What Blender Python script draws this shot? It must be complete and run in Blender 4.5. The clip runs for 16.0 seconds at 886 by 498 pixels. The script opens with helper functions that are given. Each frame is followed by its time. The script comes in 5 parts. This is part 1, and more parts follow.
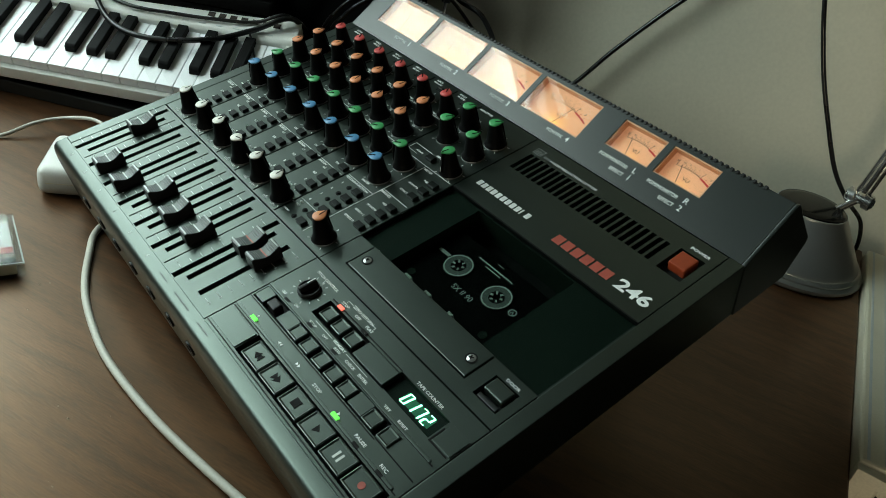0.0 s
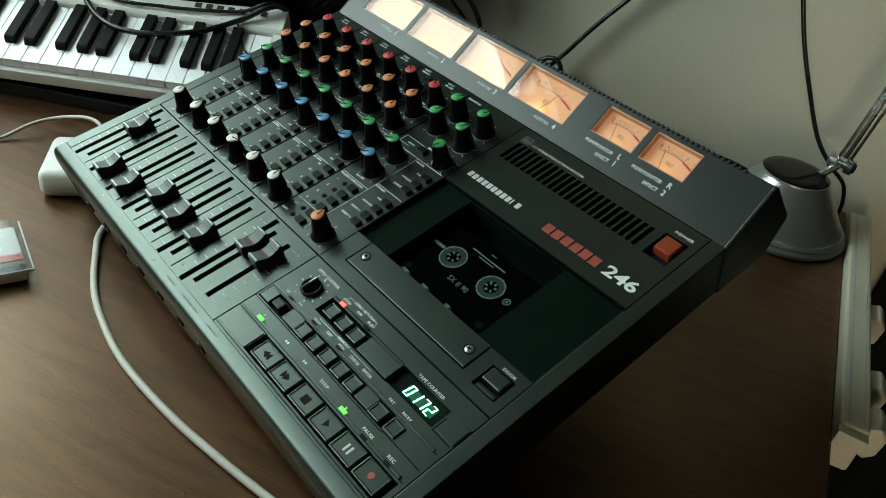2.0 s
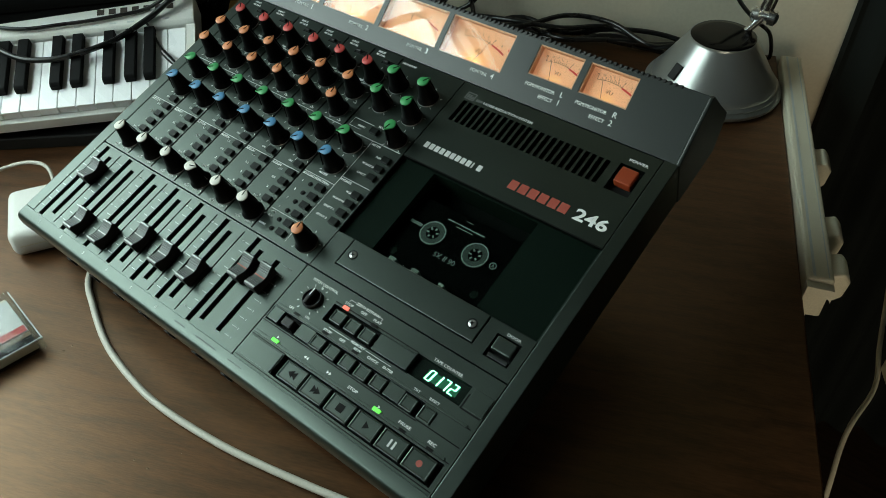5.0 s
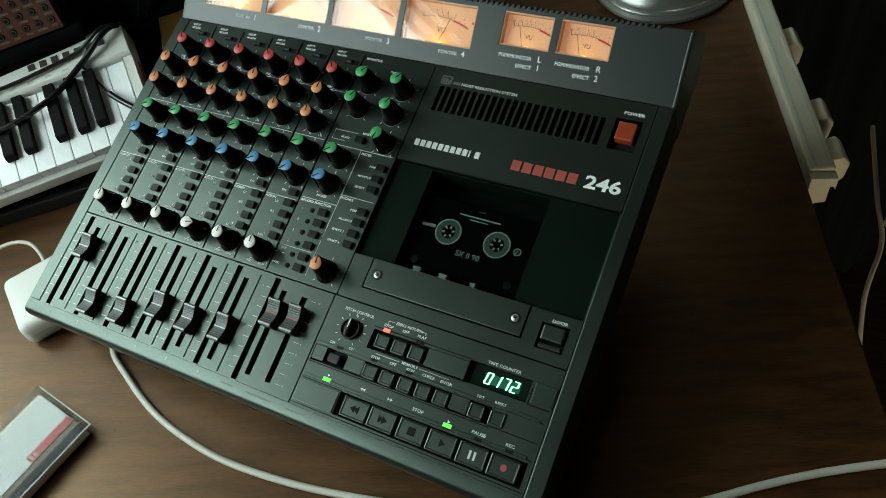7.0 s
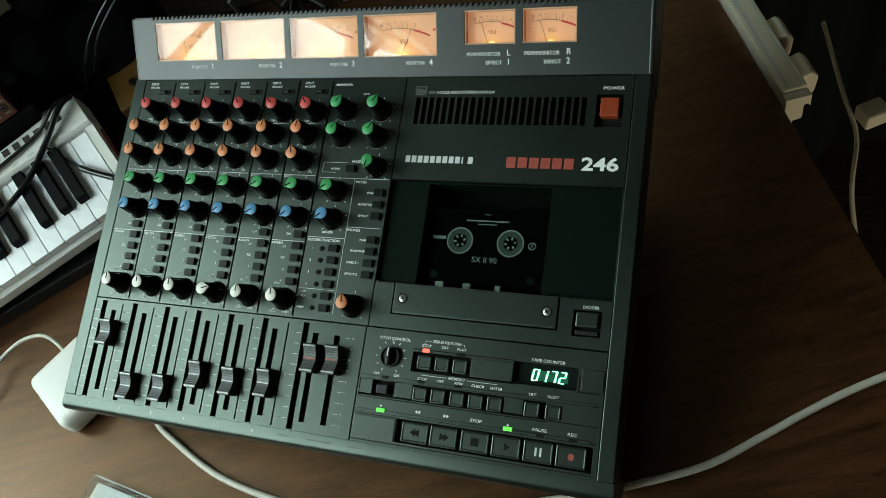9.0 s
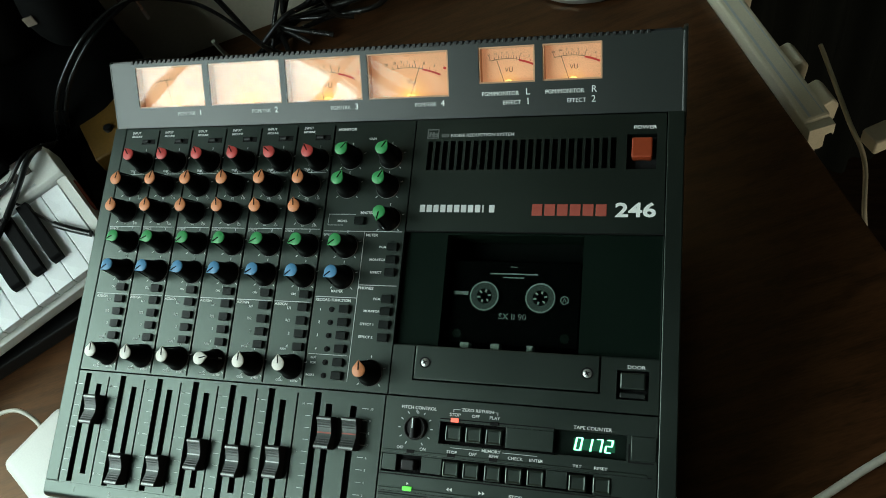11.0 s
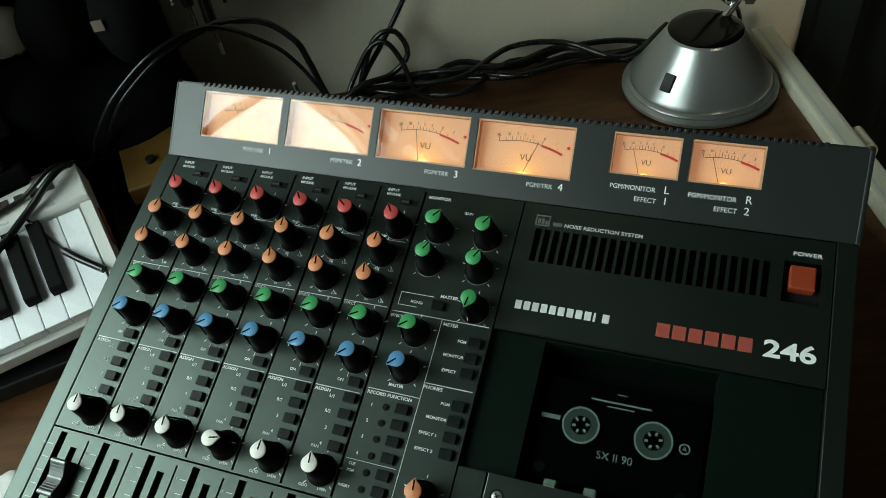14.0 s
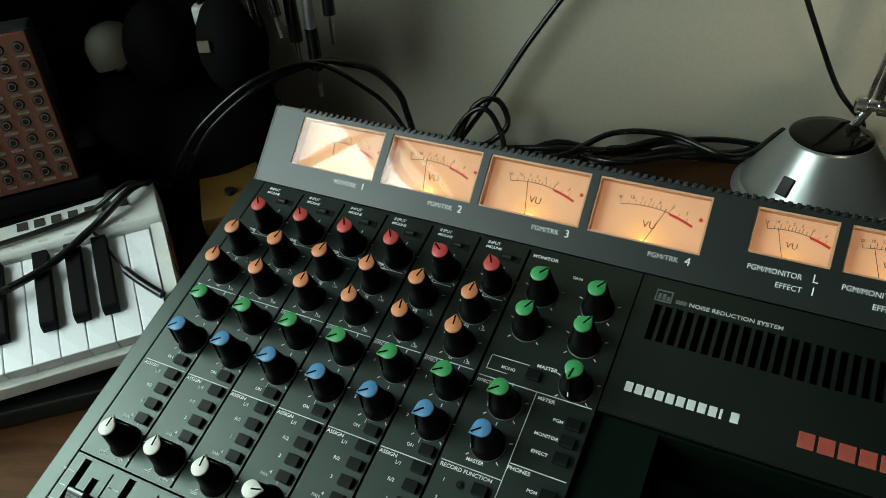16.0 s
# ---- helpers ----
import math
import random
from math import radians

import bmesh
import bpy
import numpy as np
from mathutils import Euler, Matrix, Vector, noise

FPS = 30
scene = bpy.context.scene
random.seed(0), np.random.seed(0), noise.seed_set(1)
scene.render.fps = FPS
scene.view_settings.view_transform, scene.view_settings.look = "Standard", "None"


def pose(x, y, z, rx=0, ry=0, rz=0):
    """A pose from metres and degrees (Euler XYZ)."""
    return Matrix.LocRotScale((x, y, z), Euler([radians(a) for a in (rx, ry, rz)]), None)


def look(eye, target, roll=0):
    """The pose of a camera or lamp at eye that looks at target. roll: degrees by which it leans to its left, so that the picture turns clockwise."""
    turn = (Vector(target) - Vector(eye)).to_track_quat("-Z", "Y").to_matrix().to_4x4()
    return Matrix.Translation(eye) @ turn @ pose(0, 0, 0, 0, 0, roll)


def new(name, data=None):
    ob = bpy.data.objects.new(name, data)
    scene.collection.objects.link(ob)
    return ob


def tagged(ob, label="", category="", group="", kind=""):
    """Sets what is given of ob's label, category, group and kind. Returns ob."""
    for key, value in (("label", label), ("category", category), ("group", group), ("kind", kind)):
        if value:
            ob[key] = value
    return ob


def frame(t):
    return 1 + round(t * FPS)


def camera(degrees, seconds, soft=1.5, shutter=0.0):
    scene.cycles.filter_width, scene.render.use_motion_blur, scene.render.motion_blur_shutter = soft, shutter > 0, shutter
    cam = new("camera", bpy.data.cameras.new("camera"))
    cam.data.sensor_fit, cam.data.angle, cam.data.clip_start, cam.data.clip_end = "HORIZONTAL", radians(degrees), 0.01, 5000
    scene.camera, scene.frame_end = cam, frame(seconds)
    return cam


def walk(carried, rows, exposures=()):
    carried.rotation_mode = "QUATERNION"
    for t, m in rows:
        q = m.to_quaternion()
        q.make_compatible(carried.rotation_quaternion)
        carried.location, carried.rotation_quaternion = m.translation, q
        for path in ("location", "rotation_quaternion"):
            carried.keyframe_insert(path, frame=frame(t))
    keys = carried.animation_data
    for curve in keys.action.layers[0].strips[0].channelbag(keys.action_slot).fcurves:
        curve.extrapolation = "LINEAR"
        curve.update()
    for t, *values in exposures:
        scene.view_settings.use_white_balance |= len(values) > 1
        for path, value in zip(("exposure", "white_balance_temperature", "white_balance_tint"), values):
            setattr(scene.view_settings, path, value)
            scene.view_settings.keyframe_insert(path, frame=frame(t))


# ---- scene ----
# ------------------------------------------------------------ camera
cam = camera(59.37, 16.0, soft=0.9)
ROWS = [
    (0, 0.3660, -0.2959, 0.4196, 57.837, -10.540, 51.393),
    (0.5, 0.3656, -0.2970, 0.4259, 57.365, -10.171, 51.188),
    (1, 0.3643, -0.2992, 0.4342, 56.740, -9.732, 50.957),
    (1.5, 0.3675, -0.3030, 0.4438, 55.991, -9.312, 50.486),
    (2, 0.3670, -0.3036, 0.4536, 55.043, -8.719, 49.764),
    (2.5, 0.3654, -0.3041, 0.4630, 54.046, -7.996, 48.828),
    (3, 0.3673, -0.3050, 0.4773, 52.875, -6.942, 47.429),
    (3.5, 0.3629, -0.3053, 0.4852, 51.774, -5.399, 45.719),
    (4, 0.3544, -0.3071, 0.5016, 50.375, -3.509, 43.607),
    (6.5, 0.2954, -0.2803, 0.5767, 40.313, 7.177, 29.033),
    (7, 0.2768, -0.2748, 0.5871, 38.668, 9.016, 26.045),
    (7.5, 0.2661, -0.2756, 0.5984, 36.844, 10.846, 22.813),
    (8, 0.2605, -0.2748, 0.6147, 35.304, 12.734, 19.553),
    (8.5, 0.2544, -0.2682, 0.6226, 33.780, 14.203, 16.389),
    (9, 0.2416, -0.2534, 0.6308, 32.521, 15.112, 13.781),
    (11.5, 0.1667, -0.2118, 0.6043, 34.275, 13.139, 10.262),
    (12, 0.1510, -0.2091, 0.5944, 35.772, 11.951, 10.729),
    (12.5, 0.1348, -0.2043, 0.5833, 37.563, 10.827, 12.077),
    (13, 0.1163, -0.2048, 0.5647, 39.802, 9.382, 14.006),
    (13.5, 0.1000, -0.1995, 0.5422, 42.039, 8.184, 16.268),
    (14, 0.0843, -0.1927, 0.5277, 44.234, 6.870, 18.376),
    (14.5, 0.0732, -0.1938, 0.5121, 46.247, 5.683, 20.242),
    (15, 0.0575, -0.1905, 0.4979, 48.373, 4.749, 22.126),
    (15.5, 0.0450, -0.1882, 0.4828, 50.576, 3.883, 24.032),
    (16, 0.0393, -0.1863, 0.4657, 52.782, 3.175, 26.211),
]
walk(cam, [(t, pose(x, y, z, rx, ry, rz)) for t, x, y, z, rx, ry, rz in ROWS])

# ------------------------------------------------------------ light
scene.view_settings.exposure = -0.58
world = bpy.data.worlds.new("world")
scene.world = world
world.use_nodes = True
wn = world.node_tree
sky = wn.nodes.new("ShaderNodeTexSky")
sky.sky_type, sky.sun_disc = "NISHITA", False
sky.sun_elevation, sky.sun_rotation = radians(35), radians(250)
wn.links.new(sky.outputs[0], wn.nodes["Background"].inputs[0])
wn.nodes["Background"].inputs[1].default_value = 0.05


def area(name, m, sx, sy, power, colour):
    lamp = bpy.data.lights.new(name, "AREA")
    lamp.shape, lamp.size, lamp.size_y, lamp.energy, lamp.color = "RECTANGLE", sx, sy, power, colour
    ob = new(name, lamp)
    ob.matrix_world = m
    return ob


# the room, the desk and the wall stand turned by 24 degrees against the recorder
ROOM = Matrix.Translation((0.283, 0.300, 0)) @ Matrix.Rotation(radians(24), 4, "Z")
# daylight through the window in the wall at the desk's end
WIN_X, WIN_Y0, WIN_Y1, WIN_Z0, WIN_Z1 = -1.42, -0.98, 0.30, 0.34, 1.56
LIT_Z1 = 1.28  # the lamp covers only the lower part; a dimmer glowing sheet fills the rest
area("window_daylight", ROOM @ look((WIN_X - 0.02, (WIN_Y0 + WIN_Y1) / 2, (WIN_Z0 + LIT_Z1) / 2), (0.6, (WIN_Y0 + WIN_Y1) / 2, (WIN_Z0 + LIT_Z1) / 2)),
     WIN_Y1 - WIN_Y0, LIT_Z1 - WIN_Z0, 53, (0.80, 1.0, 0.95))
# unseen warm fill lamp added behind the camera, for the warm-lit front faces
FILL_X0, FILL_X1, FILL_Y = -0.15, 0.75, -2.3
area("opening_light", ROOM @ look(((FILL_X0 + FILL_X1) / 2, FILL_Y - 0.03, -0.23), ((FILL_X0 + FILL_X1) / 2, 0.0, -0.23)), FILL_X1 - FILL_X0, 0.64, 20, (1.0, 0.88, 0.62))


# ------------------------------------------------------------ materials
def mat(name, colour, rough=0.5, metal=0.0, vary=0.12, grain=400.0, blotch=14.0, bump=0.15, spec=0.5, rough_vary=0.1, coat=0.0, tint=None):
    """A painted, moulded or metal surface with fine grain and larger blotches."""
    m = bpy.data.materials.new(name)
    m.use_nodes = True
    nt = m.node_tree
    b = nt.nodes["Principled BSDF"]
    tc = nt.nodes.new("ShaderNodeTexCoord")
    n1, n2 = nt.nodes.new("ShaderNodeTexNoise"), nt.nodes.new("ShaderNodeTexNoise")
    n1.inputs["Scale"].default_value, n2.inputs["Scale"].default_value = grain, blotch
    n1.inputs["Detail"].default_value, n2.inputs["Detail"].default_value = 3, 5
    for n in (n1, n2):
        nt.links.new(tc.outputs["Object"], n.inputs["Vector"])
    add = nt.nodes.new("ShaderNodeMath")
    add.operation = "ADD"
    nt.links.new(n1.outputs[0], add.inputs[0]), nt.links.new(n2.outputs[0], add.inputs[1])
    ramp = nt.nodes.new("ShaderNodeMapRange")
    ramp.inputs["From Min"].default_value, ramp.inputs["From Max"].default_value = 0.7, 1.3
    ramp.inputs["To Min"].default_value, ramp.inputs["To Max"].default_value = 1 - vary, 1 + vary
    nt.links.new(add.outputs[0], ramp.inputs["Value"])
    mul = nt.nodes.new("ShaderNodeVectorMath")
    mul.operation = "SCALE"
    mul.inputs[0].default_value = colour
    nt.links.new(ramp.outputs[0], mul.inputs["Scale"])
    nt.links.new(mul.outputs[0], b.inputs["Base Color"])
    rr = nt.nodes.new("ShaderNodeMapRange")
    rr.inputs["From Min"].default_value, rr.inputs["From Max"].default_value = 0.3, 0.7
    rr.inputs["To Min"].default_value, rr.inputs["To Max"].default_value = rough - rough_vary, rough + rough_vary
    nt.links.new(n2.outputs[0], rr.inputs["Value"])
    nt.links.new(rr.outputs[0], b.inputs["Roughness"])
    b.inputs["Metallic"].default_value = metal
    b.inputs["Specular IOR Level"].default_value = spec
    b.inputs["Coat Weight"].default_value = coat
    if tint:
        b.inputs["Specular Tint"].default_value = (*tint, 1)
    if bump:
        bp = nt.nodes.new("ShaderNodeBump")
        bp.inputs["Strength"].default_value, bp.inputs["Distance"].default_value = bump, 0.0004
        nt.links.new(n1.outputs[0], bp.inputs["Height"])
        nt.links.new(bp.outputs[0], b.inputs["Normal"])
    return m


def glow(name, colour, strength):
    m = bpy.data.materials.new(name)
    m.use_nodes = True
    b = m.node_tree.nodes["Principled BSDF"]
    b.inputs["Base Color"].default_value = (*[0.4 * c for c in colour], 1)
    b.inputs["Emission Color"].default_value = (*colour, 1)
    b.inputs["Emission Strength"].default_value = strength
    return m


def pane_mat(name, tint, ior=1.5, rough=0.02):
    """A thin pane: lets light through with a tint, and reflects by Fresnel."""
    m = bpy.data.materials.new(name)
    m.use_nodes = True
    nt = m.node_tree
    nt.nodes.remove(nt.nodes["Principled BSDF"])
    tr, gl, lw, mx = (nt.nodes.new("ShaderNode" + k) for k in ("BsdfTransparent", "BsdfGlossy", "LayerWeight", "MixShader"))
    tr.inputs[0].default_value = (*tint, 1)
    gl.inputs["Roughness"].default_value = rough
    power, fr = nt.nodes.new("ShaderNodeMath"), nt.nodes.new("ShaderNodeMapRange")
    power.operation = "POWER"
    power.inputs[1].default_value = 5.0
    lw.inputs[0].default_value = 0.5
    fr.inputs["To Min"].default_value, fr.inputs["To Max"].default_value = ((ior - 1) / (ior + 1)) ** 2, 1.0
    nt.links.new(lw.outputs["Facing"], power.inputs[0]), nt.links.new(power.outputs[0], fr.inputs["Value"])
    nt.links.new(fr.outputs[0], mx.inputs[0]), nt.links.new(tr.outputs[0], mx.inputs[1]), nt.links.new(gl.outputs[0], mx.inputs[2])
    nt.links.new(mx.outputs[0], nt.nodes["Material Output"].inputs[0])
    return m


def wood_mat(name, dark, light, rough, spec=0.3, tint=(1.0, 1.0, 1.0)):
    m = bpy.data.materials.new(name)
    m.use_nodes = True
    nt = m.node_tree
    b = nt.nodes["Principled BSDF"]
    tc, mp = nt.nodes.new("ShaderNodeTexCoord"), nt.nodes.new("ShaderNodeMapping")
    mp.inputs["Scale"].default_value = (7, 46, 46)
    nt.links.new(tc.outputs["Object"], mp.inputs[0])
    n1, n2, n3 = (nt.nodes.new("ShaderNodeTexNoise") for _ in range(3))
    n1.inputs["Scale"].default_value, n1.inputs["Detail"].default_value, n1.inputs["Distortion"].default_value = 2.0, 8, 0.6
    n2.inputs["Scale"].default_value, n2.inputs["Detail"].default_value = 14, 6
    n3.inputs["Scale"].default_value, n3.inputs["Detail"].default_value = 5, 4
    nt.links.new(mp.outputs[0], n1.inputs["Vector"]), nt.links.new(mp.outputs[0], n2.inputs["Vector"]), nt.links.new(tc.outputs["Object"], n3.inputs["Vector"])
    mix = nt.nodes.new("ShaderNodeMath")
    mix.operation = "MULTIPLY_ADD"
    mix.inputs[1].default_value = 0.65
    nt.links.new(n2.outputs[0], mix.inputs[0]), nt.links.new(n1.outputs[0], mix.inputs[2])
    ramp = nt.nodes.new("ShaderNodeValToRGB")
    ramp.color_ramp.elements[0].position, ramp.color_ramp.elements[0].color = 0.62, (*dark, 1)
    ramp.color_ramp.elements[1].position, ramp.color_ramp.elements[1].color = 1.02, (*light, 1)
    nt.links.new(mix.outputs[0], ramp.inputs[0])
    nt.links.new(ramp.outputs[0], b.inputs["Base Color"])
    rr = nt.nodes.new("ShaderNodeMapRange")
    rr.inputs["To Min"].default_value, rr.inputs["To Max"].default_value = rough - 0.12, rough + 0.12
    nt.links.new(n3.outputs[0], rr.inputs["Value"]), nt.links.new(rr.outputs[0], b.inputs["Roughness"])
    bp = nt.nodes.new("ShaderNodeBump")
    b.inputs["Specular IOR Level"].default_value = spec
    b.inputs["Specular Tint"].default_value = (*tint, 1)
    bp.inputs["Strength"].default_value, bp.inputs["Distance"].default_value = 0.22, 0.0005
    nt.links.new(n2.outputs[0], bp.inputs["Height"]), nt.links.new(bp.outputs[0], b.inputs["Normal"])
    return m


M_PANEL = mat("panel_paint", (0.0020, 0.0038, 0.0028), 0.37, vary=0.08, grain=900, blotch=9, bump=0.12, rough_vary=0.04, spec=0.90, tint=(0.82, 1.0, 0.89))
M_PANEL_D = mat("panel_paint_dark", (0.0026, 0.0052, 0.0040), 0.40, vary=0.08, grain=900, blotch=9, bump=0.1, rough_vary=0.05)
M_BRIDGE = mat("bridge_paint", (0.0085, 0.0120, 0.0105), 0.40, vary=0.06, grain=900, blotch=7, bump=0.12, rough_vary=0.04)
M_BLACK = mat("black_plastic", (0.006, 0.006, 0.006), 0.5, vary=0.2, grain=700, blotch=20, spec=0.35)
# black for symbols and unlit parts; also paints the shade in recesses
M_PIT = mat("shade_and_print_black", (0.004, 0.004, 0.004), 0.8, vary=0.1, bump=0, spec=0.2)
M_KNOB = mat("knob_plastic", (0.0016, 0.0016, 0.0016), 0.50, vary=0.2, grain=700, blotch=60, bump=0.05, spec=0.07)
# pale metal ring: the skirt's bright reflection put into its colour
M_GLINT = mat("knob_skirt_glint", (0.22, 0.22, 0.22), 0.3, metal=0.6, vary=0.1, bump=0)
M_SWITCH = mat("switch_plastic", (0.004, 0.006, 0.005), 0.42, vary=0.15, grain=900, blotch=40, bump=0.08, spec=0.16)
M_DIMPRINT = mat("dim_print", (0.10, 0.11, 0.105), 0.6, vary=0.2, grain=1500, blotch=200, bump=0)
M_HUB = mat("hub_grey", (0.13, 0.14, 0.135), 0.55, vary=0.1, bump=0)
M_COMP = mat("compartment_paint", (0.008, 0.016, 0.0115), 0.62, vary=0.08, grain=900, blotch=9, bump=0.05, spec=0.3)
M_VU = mat("brown_ink", (0.16, 0.06, 0.02), 0.7, vary=0.1, bump=0)
M_PAPER = mat("paper", (0.60, 0.62, 0.62), 0.8, vary=0.04, grain=700, blotch=30, bump=0.05, spec=0.2)
M_REDCARD = mat("red_card", (0.46, 0.10, 0.095), 0.7, vary=0.12, grain=700, blotch=60, bump=0.05, spec=0.2)
M_FEDGE = mat("fader_edge", (0.26, 0.28, 0.27), 0.4, metal=0.3, vary=0.1, bump=0)
M_SHADE = mat("dull_shade", (0.14, 0.14, 0.11), 0.6, vary=0.1, grain=600, blotch=18, bump=0.1)
M_TAN = mat("tan_card", (0.16, 0.11, 0.07), 0.8, vary=0.1, bump=0)
M_LABEL = mat("dull_tan_label", (0.15, 0.12, 0.095), 0.6, vary=0.2, grain=700, blotch=40, bump=0)
M_GLOSSBLACK = mat("gloss_black", (0.002, 0.002, 0.002), 0.16, vary=0.1, bump=0, rough_vary=0.04, spec=0.2)
M_WHITEPRINT = mat("white_print", (0.74, 0.76, 0.74), 0.6, vary=0.1, grain=1500, blotch=200, bump=0)
M_GREYPRINT = mat("grey_print", (0.56, 0.58, 0.57), 0.6, vary=0.1, grain=1500, blotch=200, bump=0)
M_REDPRINT = mat("red_print", (0.30, 0.055, 0.035), 0.55, vary=0.1, grain=1500, blotch=200, bump=0)
M_INK = mat("black_ink", (0.03, 0.02, 0.015), 0.7, vary=0.1, bump=0)
M_REDINK = mat("red_ink", (0.6, 0.03, 0.02), 0.6, vary=0.1, bump=0)
CAPS = {k: mat(k + "_cap", c, 0.45, vary=0.1, grain=800, blotch=90, bump=0.05) for k, c in dict(
    red=(0.42, 0.045, 0.040), orange=(0.52, 0.18, 0.07), green=(0.034, 0.25, 0.075), blue=(0.062, 0.20, 0.36), cream=(0.62, 0.60, 0.54)).items()}
M_FADER = mat("brushed_grey_cap", (0.045, 0.055, 0.050), 0.4, metal=0.3, vary=0.15, grain=900, blotch=90)
M_FADERK = mat("fader_black", (0.012, 0.012, 0.012), 0.4, vary=0.2)
M_SILVER = mat("silver_line", (0.7, 0.7, 0.68), 0.35, metal=0.5, vary=0.05, bump=0)
M_CHROME = mat("chrome", (0.75, 0.75, 0.74), 0.22, metal=1.0, vary=0.05, grain=300, bump=0.05)
M_ALU = mat("silver_paint", (0.42, 0.43, 0.42), 0.33, metal=0.75, vary=0.05, grain=900, blotch=12, bump=0.08, rough_vary=0.05)
M_POWER = mat("red_button", (0.24, 0.036, 0.011), 0.4, vary=0.08, bump=0.05)
M_WHITE = mat("white_plastic", (0.74, 0.73, 0.69), 0.42, vary=0.05, grain=600, blotch=10, bump=0.1)
M_CREAM = mat("cream_plastic", (0.72, 0.67, 0.53), 0.45, vary=0.08, grain=600, blotch=18, bump=0.1)
M_KEYWHITE = mat("key_white", (0.88, 0.88, 0.90), 0.28, vary=0.03, grain=600, blotch=20, bump=0.03)
M_KEYBLACK = mat("key_black", (0.003, 0.003, 0.003), 0.6, vary=0.2, spec=0.1)
M_CABLEW = mat("white_cable", (0.52, 0.49, 0.42), 0.5, vary=0.1, grain=500, blotch=30)
M_CLOTH = mat("black_cloth", (0.004, 0.004, 0.004), 0.95, vary=0.3, grain=900, blotch=30, bump=0.4, spec=0.08)
M_CABLEK = mat("black_cable", (0.005, 0.005, 0.005), 0.27, vary=0.2, spec=0.5)
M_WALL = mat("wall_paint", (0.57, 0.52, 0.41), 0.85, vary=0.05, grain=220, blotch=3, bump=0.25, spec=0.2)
# near-black so that the unseen room throws little light back
M_UNSEEN = mat("unseen_room_black", (0.030, 0.029, 0.027), 0.9, vary=0.06, grain=100, blotch=2, bump=0.2, spec=0.2)
M_DARKSHEET = mat("dark_sheet", (0.010, 0.012, 0.011), 0.95, vary=0.15, grain=900, blotch=8, bump=0.3, spec=0.1)
M_FLOOR = wood_mat("floor_wood", (0.02, 0.012, 0.008), (0.05, 0.028, 0.016), 0.6)
M_DESK = wood_mat("walnut_laminate", (0.015, 0.0056, 0.0021), (0.070, 0.0264, 0.0098), 0.40, 0.85, (1.0, 0.62, 0.36))
# yellow lowered in colour for the shade the box stands in
M_YELLOW = mat("shaded_yellow_enamel", (0.11, 0.055, 0.009), 0.45, vary=0.15, grain=300, blotch=30)
M_SYNTH = mat("red_brown_panel", (0.085, 0.019, 0.008), 0.5, vary=0.12, grain=300, blotch=20)
M_GLASS = pane_mat("clear_pane", (0.97, 0.96, 0.93), ior=1.46, rough=0.03)
M_SMOKE = pane_mat("smoked_pane", (0.46, 0.54, 0.50), ior=1.04, rough=0.0)
M_COUNTER = pane_mat("counter_pane", (0.75, 0.9, 0.82), ior=1.08, rough=0.0)
M_CASE = pane_mat("clear_case", (0.90, 0.91, 0.90), ior=1.14, rough=0.08)
M_GREEN_LED = glow("green_led", (0.16, 1.0, 0.10), 1.3)
M_RED_LED = glow("red_led", (1.0, 0.16, 0.10), 2.0)
M_DIGIT = glow("vacuum_digit", (0.42, 1.0, 0.72), 8.0)
M_HALO = glow("digit_halo", (0.010, 0.11, 0.06), 0.8)


# ------------------------------------------------------------ mesh helpers
def mesh(bm, name, smooth=True):
    bmesh.ops.recalc_face_normals(bm, faces=bm.faces)
    me = bpy.data.meshes.new(name)
    if smooth:
        for f in bm.faces:
            f.smooth = True
        for e in bm.edges:
            if len(e.link_faces) == 2:
                turn = e.calc_face_angle(0)
                small, large = sorted(f.calc_area() for f in e.link_faces)
                if turn > 0.7 or (turn > 0.2 and large > 5 * small):
                    e.smooth = False
    bm.to_mesh(me)
    bm.free()
    return me


def part(name, data, material, parent=None, label="", m=None):
    """A mesh or bmesh as one object, under a thing or a part."""
    me = mesh(data, name) if isinstance(data, bmesh.types.BMesh) else data
    if not me.materials:
        me.materials.append(material)
    ob = new(name, me)
    ob.parent = parent
    if m is not None:
        ob.matrix_local = m
    if label:
        ob["label"] = label
    return ob


def thing(name, m, label, category, group="", kind=""):
    ob = new(name)
    ob.matrix_world = m
    ob.empty_display_size = 0.02
    return tagged(ob, label, category, group, kind)


def box(x0, x1, y0, y1, z0, z1, bevel=0.0, seg=2, bm=None):
    bm = bm or bmesh.new()
    r = bmesh.ops.create_cube(bm, size=1.0, matrix=Matrix.Translation(((x0 + x1) / 2, (y0 + y1) / 2, (z0 + z1) / 2)) @ Matrix.Diagonal((x1 - x0, y1 - y0, z1 - z0, 1)))
    if bevel:
        es = {e for v in r["verts"] for e in v.link_edges}
        bmesh.ops.bevel(bm, geom=list(es), offset=bevel, segments=seg, affect="EDGES", profile=0.5)
    return bm


